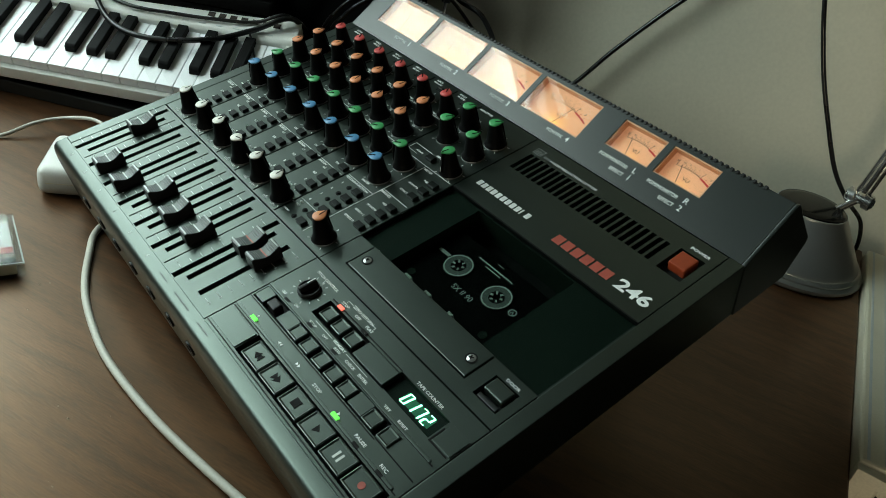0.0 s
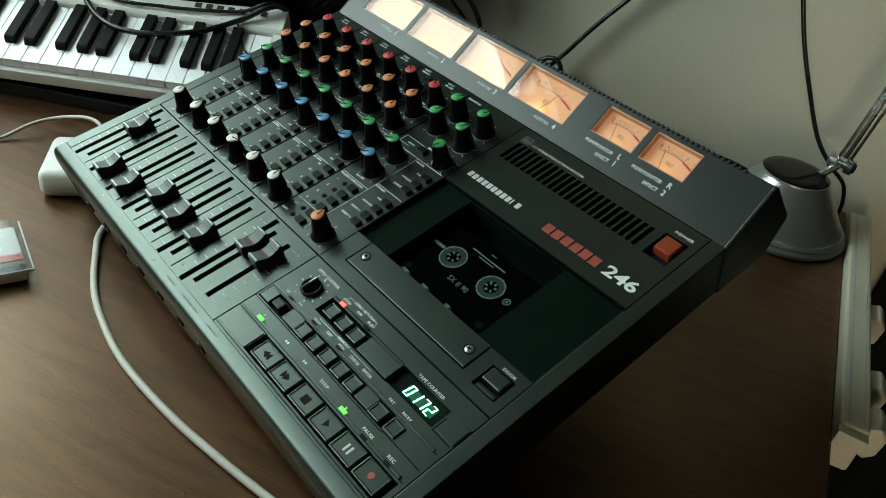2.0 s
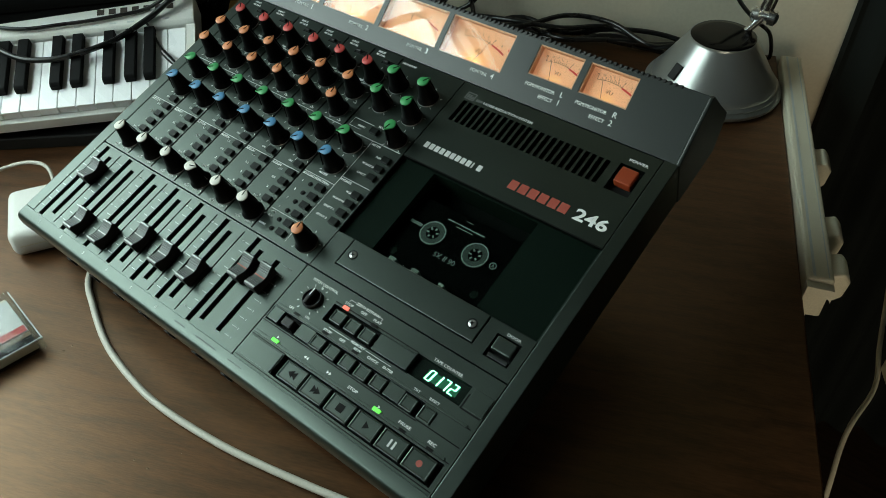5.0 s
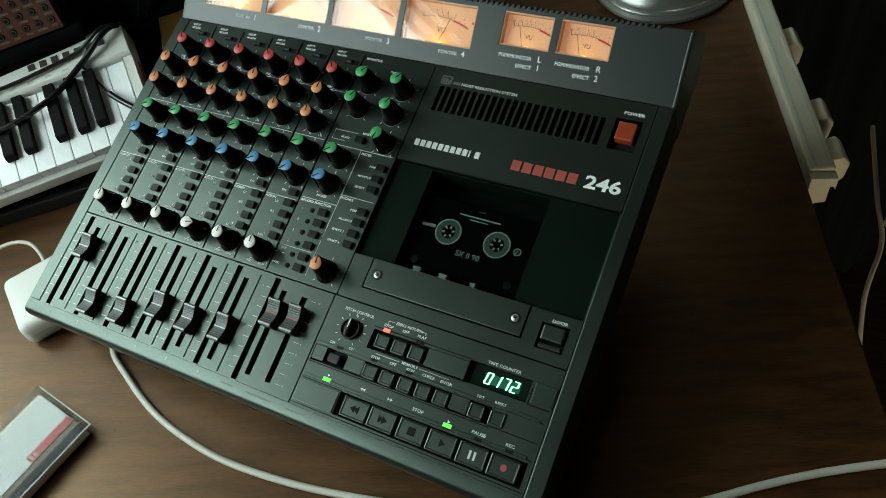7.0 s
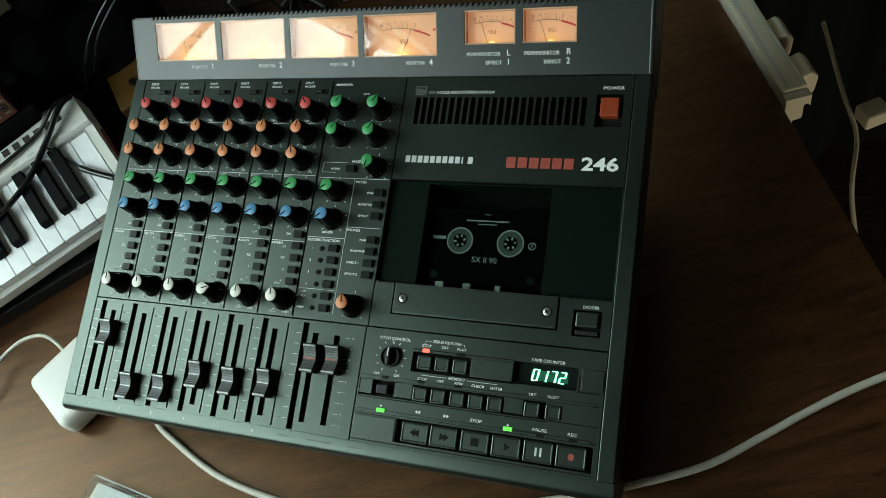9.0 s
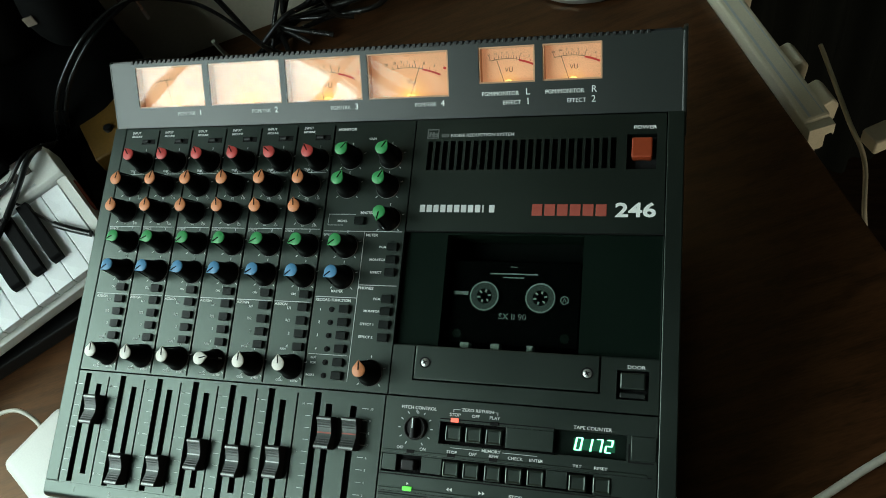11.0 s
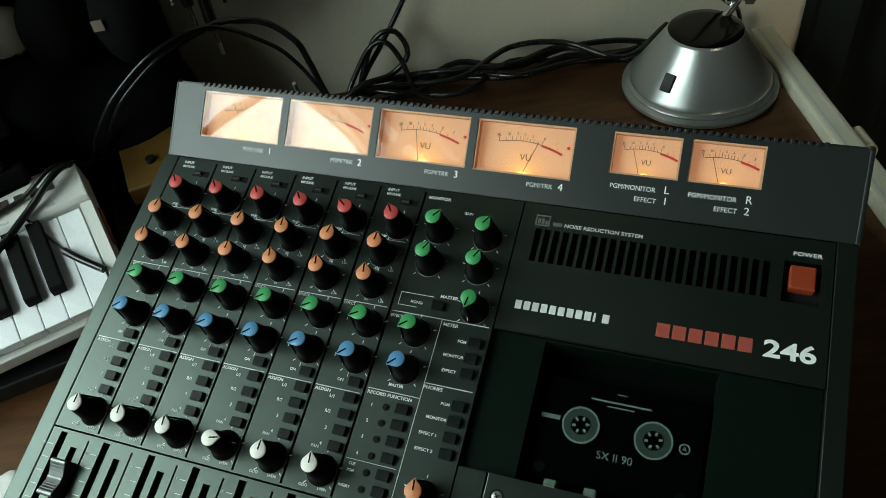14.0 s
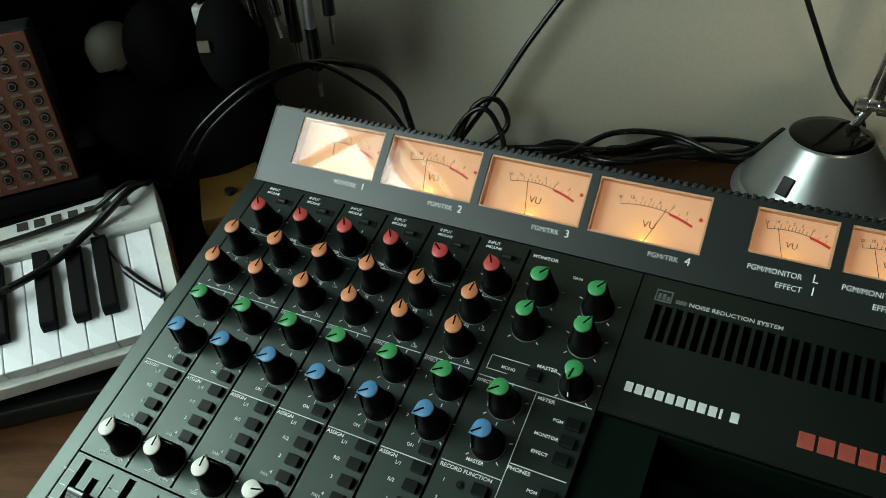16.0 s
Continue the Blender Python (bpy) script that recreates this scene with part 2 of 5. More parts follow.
def lathe(profile, seg=24, bm=None, m=None, closed=False):
    """Turns (radius, height) pairs about z."""
    bm = bm or bmesh.new()
    m = m or Matrix()
    rings = []
    for r, z in profile:
        if r < 1e-6:
            rings.append([bm.verts.new(m @ Vector((0, 0, z)))])
        else:
            rings.append([bm.verts.new(m @ Vector((r * math.cos(2 * math.pi * k / seg), r * math.sin(2 * math.pi * k / seg), z))) for k in range(seg)])
    for a, b in zip(rings, rings[1:]):
        for k in range(seg):
            j = (k + 1) % seg
            if len(a) == 1 and len(b) == 1:
                continue
            if len(a) == 1:
                bm.faces.new((a[0], b[k], b[j]))
            elif len(b) == 1:
                bm.faces.new((a[k], a[j], b[0]))
            else:
                bm.faces.new((a[k], a[j], b[j], b[k]))
    return bm


def prism(outline, x0, x1, axis="x", bevel=0.0, bm=None):
    """Pushes a closed outline through from x0 to x1. axis x: outline in (y, z); z: in (x, y); y: in (x, z)."""
    bm = bm or bmesh.new()

    def put(a, b, c):
        return {"x": (c, a, b), "y": (a, c, b), "z": (a, b, c)}[axis]
    lo = [bm.verts.new(put(a, b, x0)) for a, b in outline]
    hi = [bm.verts.new(put(a, b, x1)) for a, b in outline]
    fs = [bm.faces.new(lo), bm.faces.new(hi[::-1])]
    for k in range(len(lo)):
        j = (k + 1) % len(lo)
        fs.append(bm.faces.new((lo[k], lo[j], hi[j], hi[k])))
    if bevel:
        es = {e for f in fs for e in f.edges}
        bmesh.ops.bevel(bm, geom=list(es), offset=bevel, segments=2, affect="EDGES", profile=0.5)
    return bm


def plate(x0, x1, y0, y1, z_top, z_low, holes):
    """A plate with right-angled holes (x0, x1, y0, y1), with the walls of the holes."""
    bm = bmesh.new()
    xs = sorted({x0, x1, *[v for h in holes for v in h[:2] if x0 < v < x1]})
    ys = sorted({y0, y1, *[v for h in holes for v in h[2:] if y0 < v < y1]})
    solid = {}
    for i in range(len(xs) - 1):
        for j in range(len(ys) - 1):
            cx, cy = (xs[i] + xs[i + 1]) / 2, (ys[j] + ys[j + 1]) / 2
            solid[i, j] = not any(h[0] < cx < h[1] and h[2] < cy < h[3] for h in holes)
    top, low = {}, {}

    def v(store, i, j, z):
        if (i, j) not in store:
            store[i, j] = bm.verts.new((xs[i], ys[j], z))
        return store[i, j]
    for (i, j), s in solid.items():
        if not s:
            continue
        bm.faces.new([v(top, a, b, z_top) for a, b in ((i, j), (i + 1, j), (i + 1, j + 1), (i, j + 1))])
        for di, dj, p, q in ((-1, 0, (i, j), (i, j + 1)), (1, 0, (i + 1, j + 1), (i + 1, j)), (0, -1, (i + 1, j), (i, j)), (0, 1, (i, j + 1), (i + 1, j + 1))):
            if not solid.get((i + di, j + dj), False):
                bm.faces.new((v(top, *p, z_top), v(top, *q, z_top), v(low, *q, z_low), v(low, *p, z_low)))
    return bm


def spline(points, step=0.006):
    """A smooth line through the points."""
    p = [Vector(q) for q in points]
    p = [2 * p[0] - p[1], *p, 2 * p[-1] - p[-2]]
    out = []
    for a, b, c, d in zip(p, p[1:], p[2:], p[3:]):
        n = max(3, int((c - b).length / step))
        for k in range(n):
            t = k / n
            out.append(0.5 * (2 * b + (c - a) * t + (2 * a - 5 * b + 4 * c - d) * t * t + (3 * b - a - 3 * c + d) * t ** 3))
    return out + [p[-2]]


def tube(points, r, seg=10, step=0.006, bm=None):
    bm = bm or bmesh.new()
    line = spline(points, step)
    up, rings = Vector((0.13, 0.21, 0.97)), []
    for k, q in enumerate(line):
        d = (line[min(k + 1, len(line) - 1)] - line[max(k - 1, 0)]).normalized()
        s = d.cross(up)
        if s.length < 1e-3:
            s = d.cross(Vector((1, 0, 0)))
        s.normalize()
        up = s.cross(d)
        rings.append([bm.verts.new(q + r * (math.cos(2 * math.pi * i / seg) * s + math.sin(2 * math.pi * i / seg) * up)) for i in range(seg)])
    for a, b in zip(rings, rings[1:]):
        for i in range(seg):
            bm.faces.new((a[i], a[(i + 1) % seg], b[(i + 1) % seg], b[i]))
    bm.faces.new(rings[0]), bm.faces.new(rings[-1][::-1])
    return bm


TEXTS = {}


def letters(words, size, thick=0.00012, bold=0.0, sx=1.0, align="LEFT"):
    key = (words, size, bold, sx, align)
    if key not in TEXTS:
        cu = bpy.data.curves.new("lettering", "FONT")
        cu.body, cu.size, cu.extrude, cu.offset, cu.align_x, cu.resolution_u = words, size, thick, bold * size, align, 3
        ob = new("lettering", cu)
        me = bpy.data.meshes.new_from_object(ob.evaluated_get(bpy.context.evaluated_depsgraph_get()))
        bpy.data.objects.remove(ob)
        for vert in me.vertices:
            vert.co.x *= sx
        TEXTS[key] = me
    return TEXTS[key]


# ------------------------------------------------------------ room and desk
DESK = ROOM  # x along the wall, y towards the wall, origin on the desk's right edge
WALL_Y = 0.449


def setting(name, bm, material, label, category, m=None):
    ob = part(name, bm, material, None, label, m)
    return tagged(ob, label, category, kind="structure")


setting("desk_top", box(-1.35, 0, -1.0, WALL_Y - 0.004, -0.03, 0, 0.002), M_DESK, "dark walnut laminate desk top with a soft sheen", "desk", DESK)
setting("wall_back", box(-1.5, 1.4, WALL_Y, WALL_Y + 0.1, -0.75, 2.0), M_WALL, "plain beige painted wall behind the desk", "wall", DESK)
# side and front walls and ceiling are unseen, added to hold bounce light down
setting("wall_right", box(1.4, 1.5, -3.4, WALL_Y + 0.1, -0.75, 2.0), M_UNSEEN, "unseen near-black wall that keeps bounce light low", "wall", DESK)
# this hole is made only to hold the added fill lamp
wf = plate(-2.6, 1.5, -0.75, 2.02, 0.0, -0.12, [(FILL_X0, FILL_X1, -0.57, 0.10)])
setting("wall_front", wf, M_UNSEEN, "unseen near-black wall with a hole cut for the warm fill lamp", "wall", DESK @ Matrix.Translation((0, FILL_Y, 0)) @ Matrix(((1, 0, 0, 0), (0, 0, 1, 0), (0, 1, 0, 0), (0, 0, 0, 1))))
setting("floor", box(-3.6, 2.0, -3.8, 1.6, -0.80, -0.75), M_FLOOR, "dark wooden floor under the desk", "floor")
setting("ceiling", box(-3.6, 2.0, -3.8, 1.6, 2.02, 2.1), M_UNSEEN, "unseen near-black ceiling that keeps bounce light low", "ceiling")
wl = plate(-3.4, WALL_Y + 0.1, -0.75, 2.02, 0.0, -0.12, [(WIN_Y0, WIN_Y1, WIN_Z0, WIN_Z1)])
setting("wall_left", wl, M_UNSEEN, "unseen near-black wall around the tall window", "wall", DESK @ Matrix.Translation((WIN_X + 0.02, 0, 0)) @ Matrix(((0, 0, 1, 0), (1, 0, 0, 0), (0, 1, 0, 0), (0, 0, 0, 1))))
# dark folded sheet, added to keep the wall right of the desk black
fold = []
for k in range(181):
    x = 0.075 + 1.25 * k / 180
    fold.append((x, WALL_Y - 0.030 + 0.014 * math.sin(x * 95) + 0.008 * math.sin(x * 41 + 1)))
dark_folds = prism(fold + [(fold[-1][0], WALL_Y - 0.002), (fold[0][0], WALL_Y - 0.002)], -0.74, 1.98, "z")
setting("curtain", dark_folds, M_DARKSHEET, "dark folded sheet added to keep the wall beside the desk black", "curtain", DESK)
# dark panel stands in for the shade on the wall's left part
setting("wall_panel", box(-1.39, -0.66, WALL_Y - 0.03, WALL_Y - 0.001, 0.02, 1.6, 0.006), M_DARKSHEET, "dark panel standing in for the shade on the wall behind the keyboard", "wall panel", DESK)
# glowing sheet added above the lamp, so the panes still mirror a tall window
setting("backdrop", box(-0.02, 0, WIN_Y0 - 0.25, WIN_Y1 + 0.25, LIT_Z1 + 0.01, WIN_Z1 + 0.25), glow("dim_window_glow", (0.80, 1.0, 0.94), 3.0), "pale glowing sheet added behind the upper part of the window", "sky", DESK @ Matrix.Translation((WIN_X - 0.13, 0, 0)))
win = thing("window_1", DESK @ Matrix.Translation((WIN_X + 0.03, 0, 0)), "white framed window with upright bars", "window", kind="structure")
for k in range(4):
    y = WIN_Y0 + (WIN_Y1 - WIN_Y0) * k / 3
    part("window_bar", box(0, 0.04, y - 0.02, y + 0.02, WIN_Z0, WIN_Z1, 0.004), M_WHITE, win)
for z in (WIN_Z0, LIT_Z1, WIN_Z1):
    part("window_rail", box(0.002, 0.042, WIN_Y0 - 0.03, WIN_Y1 + 0.03, z - 0.02, z + 0.02, 0.004), M_WHITE, win)

# ------------------------------------------------------------ the recorder
U = 0.1
TILT = 18.0
REC = pose(0, 0, 0.109, TILT, 0, 0)
rec = thing("multitrack_recorder", REC, "dark grey-green multitrack recorder with lit meters on a stand", "recorder")


def ubox(x0, x1, y0, y1, z0, z1, bevel=0.0, bm=None):
    return box(x0 * U, x1 * U, y0 * U, y1 * U, z0 * U, z1 * U, bevel * U, 2, bm)


def uprism(o, x0, x1, bevel=0.0):
    return prism([(a * U, b * U) for a, b in o], x0 * U, x1 * U, "x", bevel * U)


def uplate(x0, x1, y0, y1, z0, z1, holes):
    return plate(x0 * U, x1 * U, y0 * U, y1 * U, z0 * U, z1 * U, [[v * U for v in h] for h in holes])


def at(x, y, z=0.0, rz=0.0):
    return pose(x * U, y * U, z * U, 0, 0, rz)


def print_at(words, x, y, h, parent=rec, z=0.002, material=M_WHITEPRINT, bold=0.007, sx=1.0, align="LEFT", rz=0.0):
    """Lettering of cap height h, lying on the panel."""
    me = letters(words, 1.02 * h * U / 0.70, bold=max(bold, 0.009), sx=sx, align=align)
    if me.materials and me.materials[0] is not material:
        me = me.copy()
        me.materials.clear()
    return part("lettering", me, material, parent, "", at(x, y, z, rz))


def line_at(x0, y0, x1, y1, w=0.008, parent=rec, z0=0.0, z1=0.003, material=M_GREYPRINT, name="printed_line"):
    w *= 0.75
    if abs(x1 - x0) >= abs(y1 - y0):
        return part(name, ubox(x0, x1, y0 - w / 2, y0 + w / 2, z0, z1), material, parent)
    return part(name, ubox(x0 - w / 2, x0 + w / 2, min(y0, y1), max(y0, y1), z0, z1), material, parent)


LIP = [(-1.168, -0.004), (-1.250, -0.005), (-1.268, -0.011), (-1.284, -0.024), (-1.297, -0.046), (-1.306, -0.078), (-1.311, -0.118), (-1.312, -0.17), (-1.306, -0.30), (-1.288, -0.66), (-1.262, -0.69), (-1.168, -0.69)]
part("body", uprism([(-1.168, -0.33), (1.92, -0.33), (1.92, -0.5), (-1.168, -0.5)], -3.14, 1.74, 0.01), M_PANEL_D, rec)
part("front_lip", uprism(LIP, -3.19, 1.79), M_PANEL, rec, "rounded front edge catching the light")
part("side_cheek", ubox(-3.19, -3.062, -1.166, 1.93, -0.5, 0, 0.008), M_PANEL, rec)
part("side_cheek", ubox(1.667, 1.785, -1.166, 1.93, -0.5, 0, 0.006), M_PANEL, rec)
for k in range(7):
    jx = -2.55 + 0.36 * k
    j = part("jack", lathe([(0.0035, 0), (0.0062, 0), (0.0062, 0.0016), (0.0035, 0.0016), (0.0032, -0.004), (0, -0.004)], 14), M_BLACK, rec, "front input socket",
             pose(jx * U, -1.3055 * U, -0.30 * U, 90, 0, 0))

DIV = [-2.700, -2.355, -2.010, -1.665, -1.320, -0.975]
part("mixer_panel", uplate(-3.054, -0.272, -0.252, 1.912, 0, -0.05, [(d - 0.008, d + 0.008, -0.24, 1.89) for d in DIV]), M_PANEL, rec)
SLOT_A = [-2.955, -2.605, -2.245, -1.905, -1.565, -1.220, -0.825]
SLOT_B = [-2.835, -2.485, -2.140, -1.795, -1.455, -1.115, -0.725, -0.525]
FDIV = [-2.745, -2.395, -2.045, -1.700, -1.350, -0.995]
fh = [(x - 0.027, x + 0.027, -1.158, -0.282) for x in SLOT_A] + [(x - 0.026, x + 0.026, -1.088, -0.362) for x in SLOT_B] + [(x - 0.007, x + 0.007, -1.15, -0.30) for x in FDIV]
part("fader_panel", uplate(-3.054, -0.284, -1.166, -0.264, 0, -0.06, fh), M_PANEL, rec)
part("panel_floor", ubox(-3.06, 1.666, -1.167, -0.26, -0.30, -0.20), M_PIT, rec)
part("panel_floor", ubox(-3.06, -0.27, -0.258, 1.915, -0.30, -0.20), M_PIT, rec)
part("panel_floor", ubox(-0.268, 1.666, 1.005, 1.915, -0.30, -0.20), M_PIT, rec)
vent = [(-0.150 + 0.0617 * k, -0.150 + 0.0617 * k + 0.040, 1.49, 1.73) for k in range(24)]
part("logo_panel", uplate(-0.262, 1.660, 1.000, 1.912, 0, -0.06, vent + [(1.385, 1.595, 1.48, 1.752)]), M_PANEL, rec)
part("door_panel", uplate(-0.262, 1.660, -0.252, 0.112, 0, -0.06, [(-0.092, 1.272, -0.14, 0.112), (1.380, 1.592, -0.165, 0.032)]), M_PANEL, rec)
plate_ob = part("screw_plate", ubox(-0.080, 1.260, -0.128, 0.118, -0.03, 0.004, 0.006), M_PANEL, rec)
for sx in (0.0, 1.18):
    s = part("screw", lathe([(0, 0.0012), (0.0022, 0.0011), (0.0031, 0.0004), (0.0031, -0.0015)], 18), M_ALU, rec, "chrome crosshead screw", at(sx, -0.006, 0.004))
    part("screw_slot", ubox(-0.018, 0.018, -0.004, 0.004, 0.008, 0.0135, bm=ubox(-0.004, 0.004, -0.018, 0.018, 0.008, 0.0135)), M_PIT, s, "", pose(0, 0, 0, 0, 0, 30))
    part("screw_well", lathe([(0.0033, 0.0005), (0.0042, 0.0005), (0.0042, 0), (0.0033, 0)], 20), M_PIT, rec, "", at(sx, -0.006, 0.004))
db = part("door_button", ubox(1.402, 1.572, -0.095, 0.018, -0.05, 0.016, 0.012), M_PANEL, rec)
part("door_button_skirt", ubox(1.402, 1.572, -0.152, -0.116, -0.05, -0.012, 0.006), M_PANEL_D, rec)
part("door_button_floor", ubox(1.38, 1.592, -0.165, 0.032, -0.08, -0.055), M_PIT, rec)
print_at("DOOR", 1.447, 0.045, 0.022, sx=1.25)

# transport panel with its stepped recesses
th = [(0.155, 1.0, -0.572, -0.415), (0.975, 1.462, -0.565, -0.398), (-0.262, 1.255, -0.800, -0.672), (0.102, 1.622, -1.126, -0.945)]
part("transport_panel", uplate(-0.272, 1.660, -1.166, -0.264, 0, -0.09, th), M_PANEL, rec)
# floors blackened for the shade inside the recesses
for x0, x1, y0, y1, z in ((0.150, 0.974, -0.575, -0.41, -0.06), (-0.27, 1.26, -0.803, -0.668, -0.055), (0.097, 1.627, -1.130, -0.941, -0.075)):
    part("recess_floor", ubox(x0, x1, y0, y1, z - 0.03, z), M_PIT, rec)
part("recess_filler", ubox(0.640, 0.972, -0.556, -0.416, -0.055, -0.003, 0.003), M_PANEL, rec)
part("recess_filler", ubox(0.935, 1.080, -0.785, -0.674, -0.05, -0.003, 0.003), M_PANEL, rec)
part("recess_filler", ubox(-0.258, -0.150, -0.785, -0.674, -0.05, -0.003, 0.003), M_PANEL, rec)
part("recess_filler", ubox(0.04, 0.192, -0.785, -0.674, -0.05, -0.003, 0.003), M_PANEL, rec)
for y in (-0.648, -0.912):
    part("ledge", ubox(-0.268, 1.60, y - 0.013, y + 0.008, 0.0, 0.010, 0.003), M_PANEL, rec)
# black bars laid on the panel, standing in for shaded gaps and steps
for y, x1 in ((-0.660, 1.63), (-0.925, 1.64), (-0.812, 1.27), (-1.145, 1.65), (-0.395, 1.64)):
    part("groove", ubox(-0.268 if y != -0.395 else 0.155, x1 if y != -0.395 else 0.98, y - 0.004, y + 0.004, 0.0005, 0.0035), M_PIT, rec)


for x0, x1, y0, y1 in ((1.474, 1.484, -0.566, -0.452), (1.474, 1.640, -0.574, -0.564), (1.262, 1.640, -0.806, -0.798), (-0.262, 0.104, -0.948, -0.940)):
    part("groove", ubox(x0, x1, y0, y1, 0.0005, 0.0035), M_PIT, rec)
part("step_plate", ubox(1.492, 1.652, -0.556, -0.400, -0.002, 0.009, 0.003), M_PANEL, rec)
part("step_plate", ubox(-0.262, 0.094, -1.126, -0.956, -0.002, 0.009, 0.003), M_PANEL, rec)


def key_button(w, d, h, mark=None):
    """A push button with a dished, rimmed top."""
    bm = ubox(-w / 2, w / 2, -d / 2, d / 2, -0.05, h, 0.009)
    top = max(bm.faces, key=lambda f: (f.calc_center_median().z, f.calc_area()))
    r = bmesh.ops.inset_region(bm, faces=[top], thickness=0.014 * U, depth=0.0)
    bmesh.ops.translate(bm, vec=(0, 0, -0.007 * U), verts=top.verts)
    return mesh(bm, "button")


SMALL, BIG = key_button(0.118, 0.108, 0.012), key_button(0.222, 0.156, 0.010)
for x in (0.262, 0.410, 0.556):
    part("button", SMALL, M_PANEL, rec, "", at(x, -0.492))
for x in (0.262, 0.410, 0.565, 0.715, 0.865, 1.150, 1.310):
    part("button", SMALL, M_PANEL, rec, "", at(x, -0.738))
part("slide_switch", ubox(-0.10, 0.0, -0.775, -0.700, -0.05, 0.035, 0.01), M_BLACK, rec)


def tri_mark(x, y, s, flip=1):
    return prism([(x * U, (y - s) * U), ((x + 1.5 * s * flip) * U, y * U), (x * U, (y + s) * U)][::flip], 0, 0.0002, "z")


BIGX = [0.265, 0.500, 0.748, 0.990, 1.232, 1.472]
for k, x in enumerate(BIGX):
    b = part("transport_button", BIG, M_PANEL, rec, "", at(x, -1.033))
    if k == 0:
        for o in (0.0, 0.032):
            part("symbol", tri_mark(0.002 + o, 0, 0.030, -1), M_PIT, b, "", at(0, 0, 0.004))
    elif k == 1:
        for o in (-0.032, 0.0):
            part("symbol", tri_mark(0.0 + o, 0, 0.030), M_PIT, b, "", at(0, 0, 0.004))
    elif k == 2:
        part("symbol", ubox(-0.030, 0.030, -0.030, 0.030, 0, 0.002), M_PIT, b, "", at(0, 0, 0.004))
    elif k == 3:
        part("symbol", tri_mark(-0.014, 0, 0.030), M_PIT, b, "", at(0, 0, 0.004))
    elif k == 4:
        for o in (-0.018, 0.018):
            part("symbol", ubox(o - 0.008, o + 0.008, -0.03, 0.03, 0, 0.002), M_GREYPRINT, b, "pale pause bar", at(0, 0, 0.004))
    else:
        part("symbol", lathe([(0.0024, 0), (0.0024, 0.0002), (0, 0.0002)], 18), M_REDPRINT, b, "red record dot", at(0, 0, 0.004))
for x, o in ((0.262, -1), (0.285, -1), (0.478, 1), (0.502, 1), (0.978, 1)):
    part("printed_mark", tri_mark(x, -0.876, 0.013, o), M_WHITEPRINT, rec, "", at(0, 0, 0.002))
print_at("STOP", 0.690, -0.888, 0.022, sx=1.2)
print_at("PAUSE", 1.170, -0.888, 0.022, sx=1.2)
print_at("REC", 1.430, -0.888, 0.022, sx=1.2)
part("printed_mark", tri_mark(-0.052, -0.868, 0.010), M_WHITEPRINT, rec, "", at(0, 0, 0.002))
for x in (-0.045, 0.988):
    part("lit_led", ubox(x - 0.034, x + 0.034, -0.917, -0.887, 0.0, 0.016, 0.004), M_GREEN_LED, rec, "glowing green indicator")
part("lit_led", ubox(0.235, 0.292, -0.415, -0.385, 0.0, 0.012, 0.004), M_RED_LED, rec, "glowing red indicator")
for x, y in ((0.553, -0.40), (0.26, -0.645), (0.565, -0.645), (-0.045, -0.645), (1.235, -0.918), (1.475, -0.918)):
    part("dark_led", ubox(x - 0.03, x + 0.03, y - 0.012, y + 0.012, 0.0, 0.011, 0.003), M_PIT, rec)
print_at("STOP", 0.222, -0.372, 0.021, sx=1.1), print_at("OFF", 0.385, -0.372, 0.021, sx=1.1), print_at("PLAY", 0.515, -0.372, 0.021, sx=1.1)
print_at("ZERO RETURN", 0.310, -0.333, 0.021, sx=1.15)
line_at(0.248, -0.324, 0.300, -0.324, 0.005), line_at(0.520, -0.324, 0.575, -0.324, 0.005), line_at(0.25, -0.345, 0.25, -0.322, 0.005), line_at(0.573, -0.345, 0.573, -0.322, 0.005)
for w, x in (("STOP", 0.222), ("OFF", 0.385), ("REW", 0.53), ("CHECK", 0.665), ("ENTER", 0.815)):
    print_at(w, x, -0.632, 0.020, sx=1.1)
print_at("MEMORY", 0.475, -0.600, 0.020, sx=1.15)
line_at(0.25, -0.592, 0.46, -0.592, 0.005), line_at(0.625, -0.592, 0.87, -0.592, 0.005)
print_at("TRT", 1.112, -0.640, 0.020, sx=1.15), print_at("RESET", 1.255, -0.640, 0.020, sx=1.15)
print_at("TAPE COUNTER", 1.105, -0.385, 0.022, sx=1.1)
print_at("PITCH CONTROL", -0.145, -0.345, 0.022, sx=1.05)
print_at("0", -0.022, -0.378, 0.018), print_at("OFF", -0.155, -0.632, 0.020), print_at("ON", 0.020, -0.632, 0.020)
for k in range(11):
    a = radians(-60 + 30 * k)
    tick = part("tick", ubox(0.112, 0.132, -0.003, 0.003, 0, 0.002), M_GREYPRINT, rec, "", at(-0.027, -0.480, 0, math.degrees(a)))

# pitch knob: a flat disc with a raised grip bar
pk = part("pitch_knob", lathe([(0.0083, -0.003), (0.0083, 0.0025), (0.0078, 0.0032), (0.0072, 0.0032), (0.007, 0.0015), (0, 0.0015)], 32), M_BLACK, rec, "round black pitch knob with a grip bar", at(-0.027, -0.480))
part("grip", ubox(-0.016, 0.016, -0.070, 0.070, 0.015, 0.075, 0.008), M_BLACK, pk)
part("pointer", ubox(-0.004, 0.004, 0.0, 0.068, 0.0752, 0.077), M_WHITEPRINT, pk)

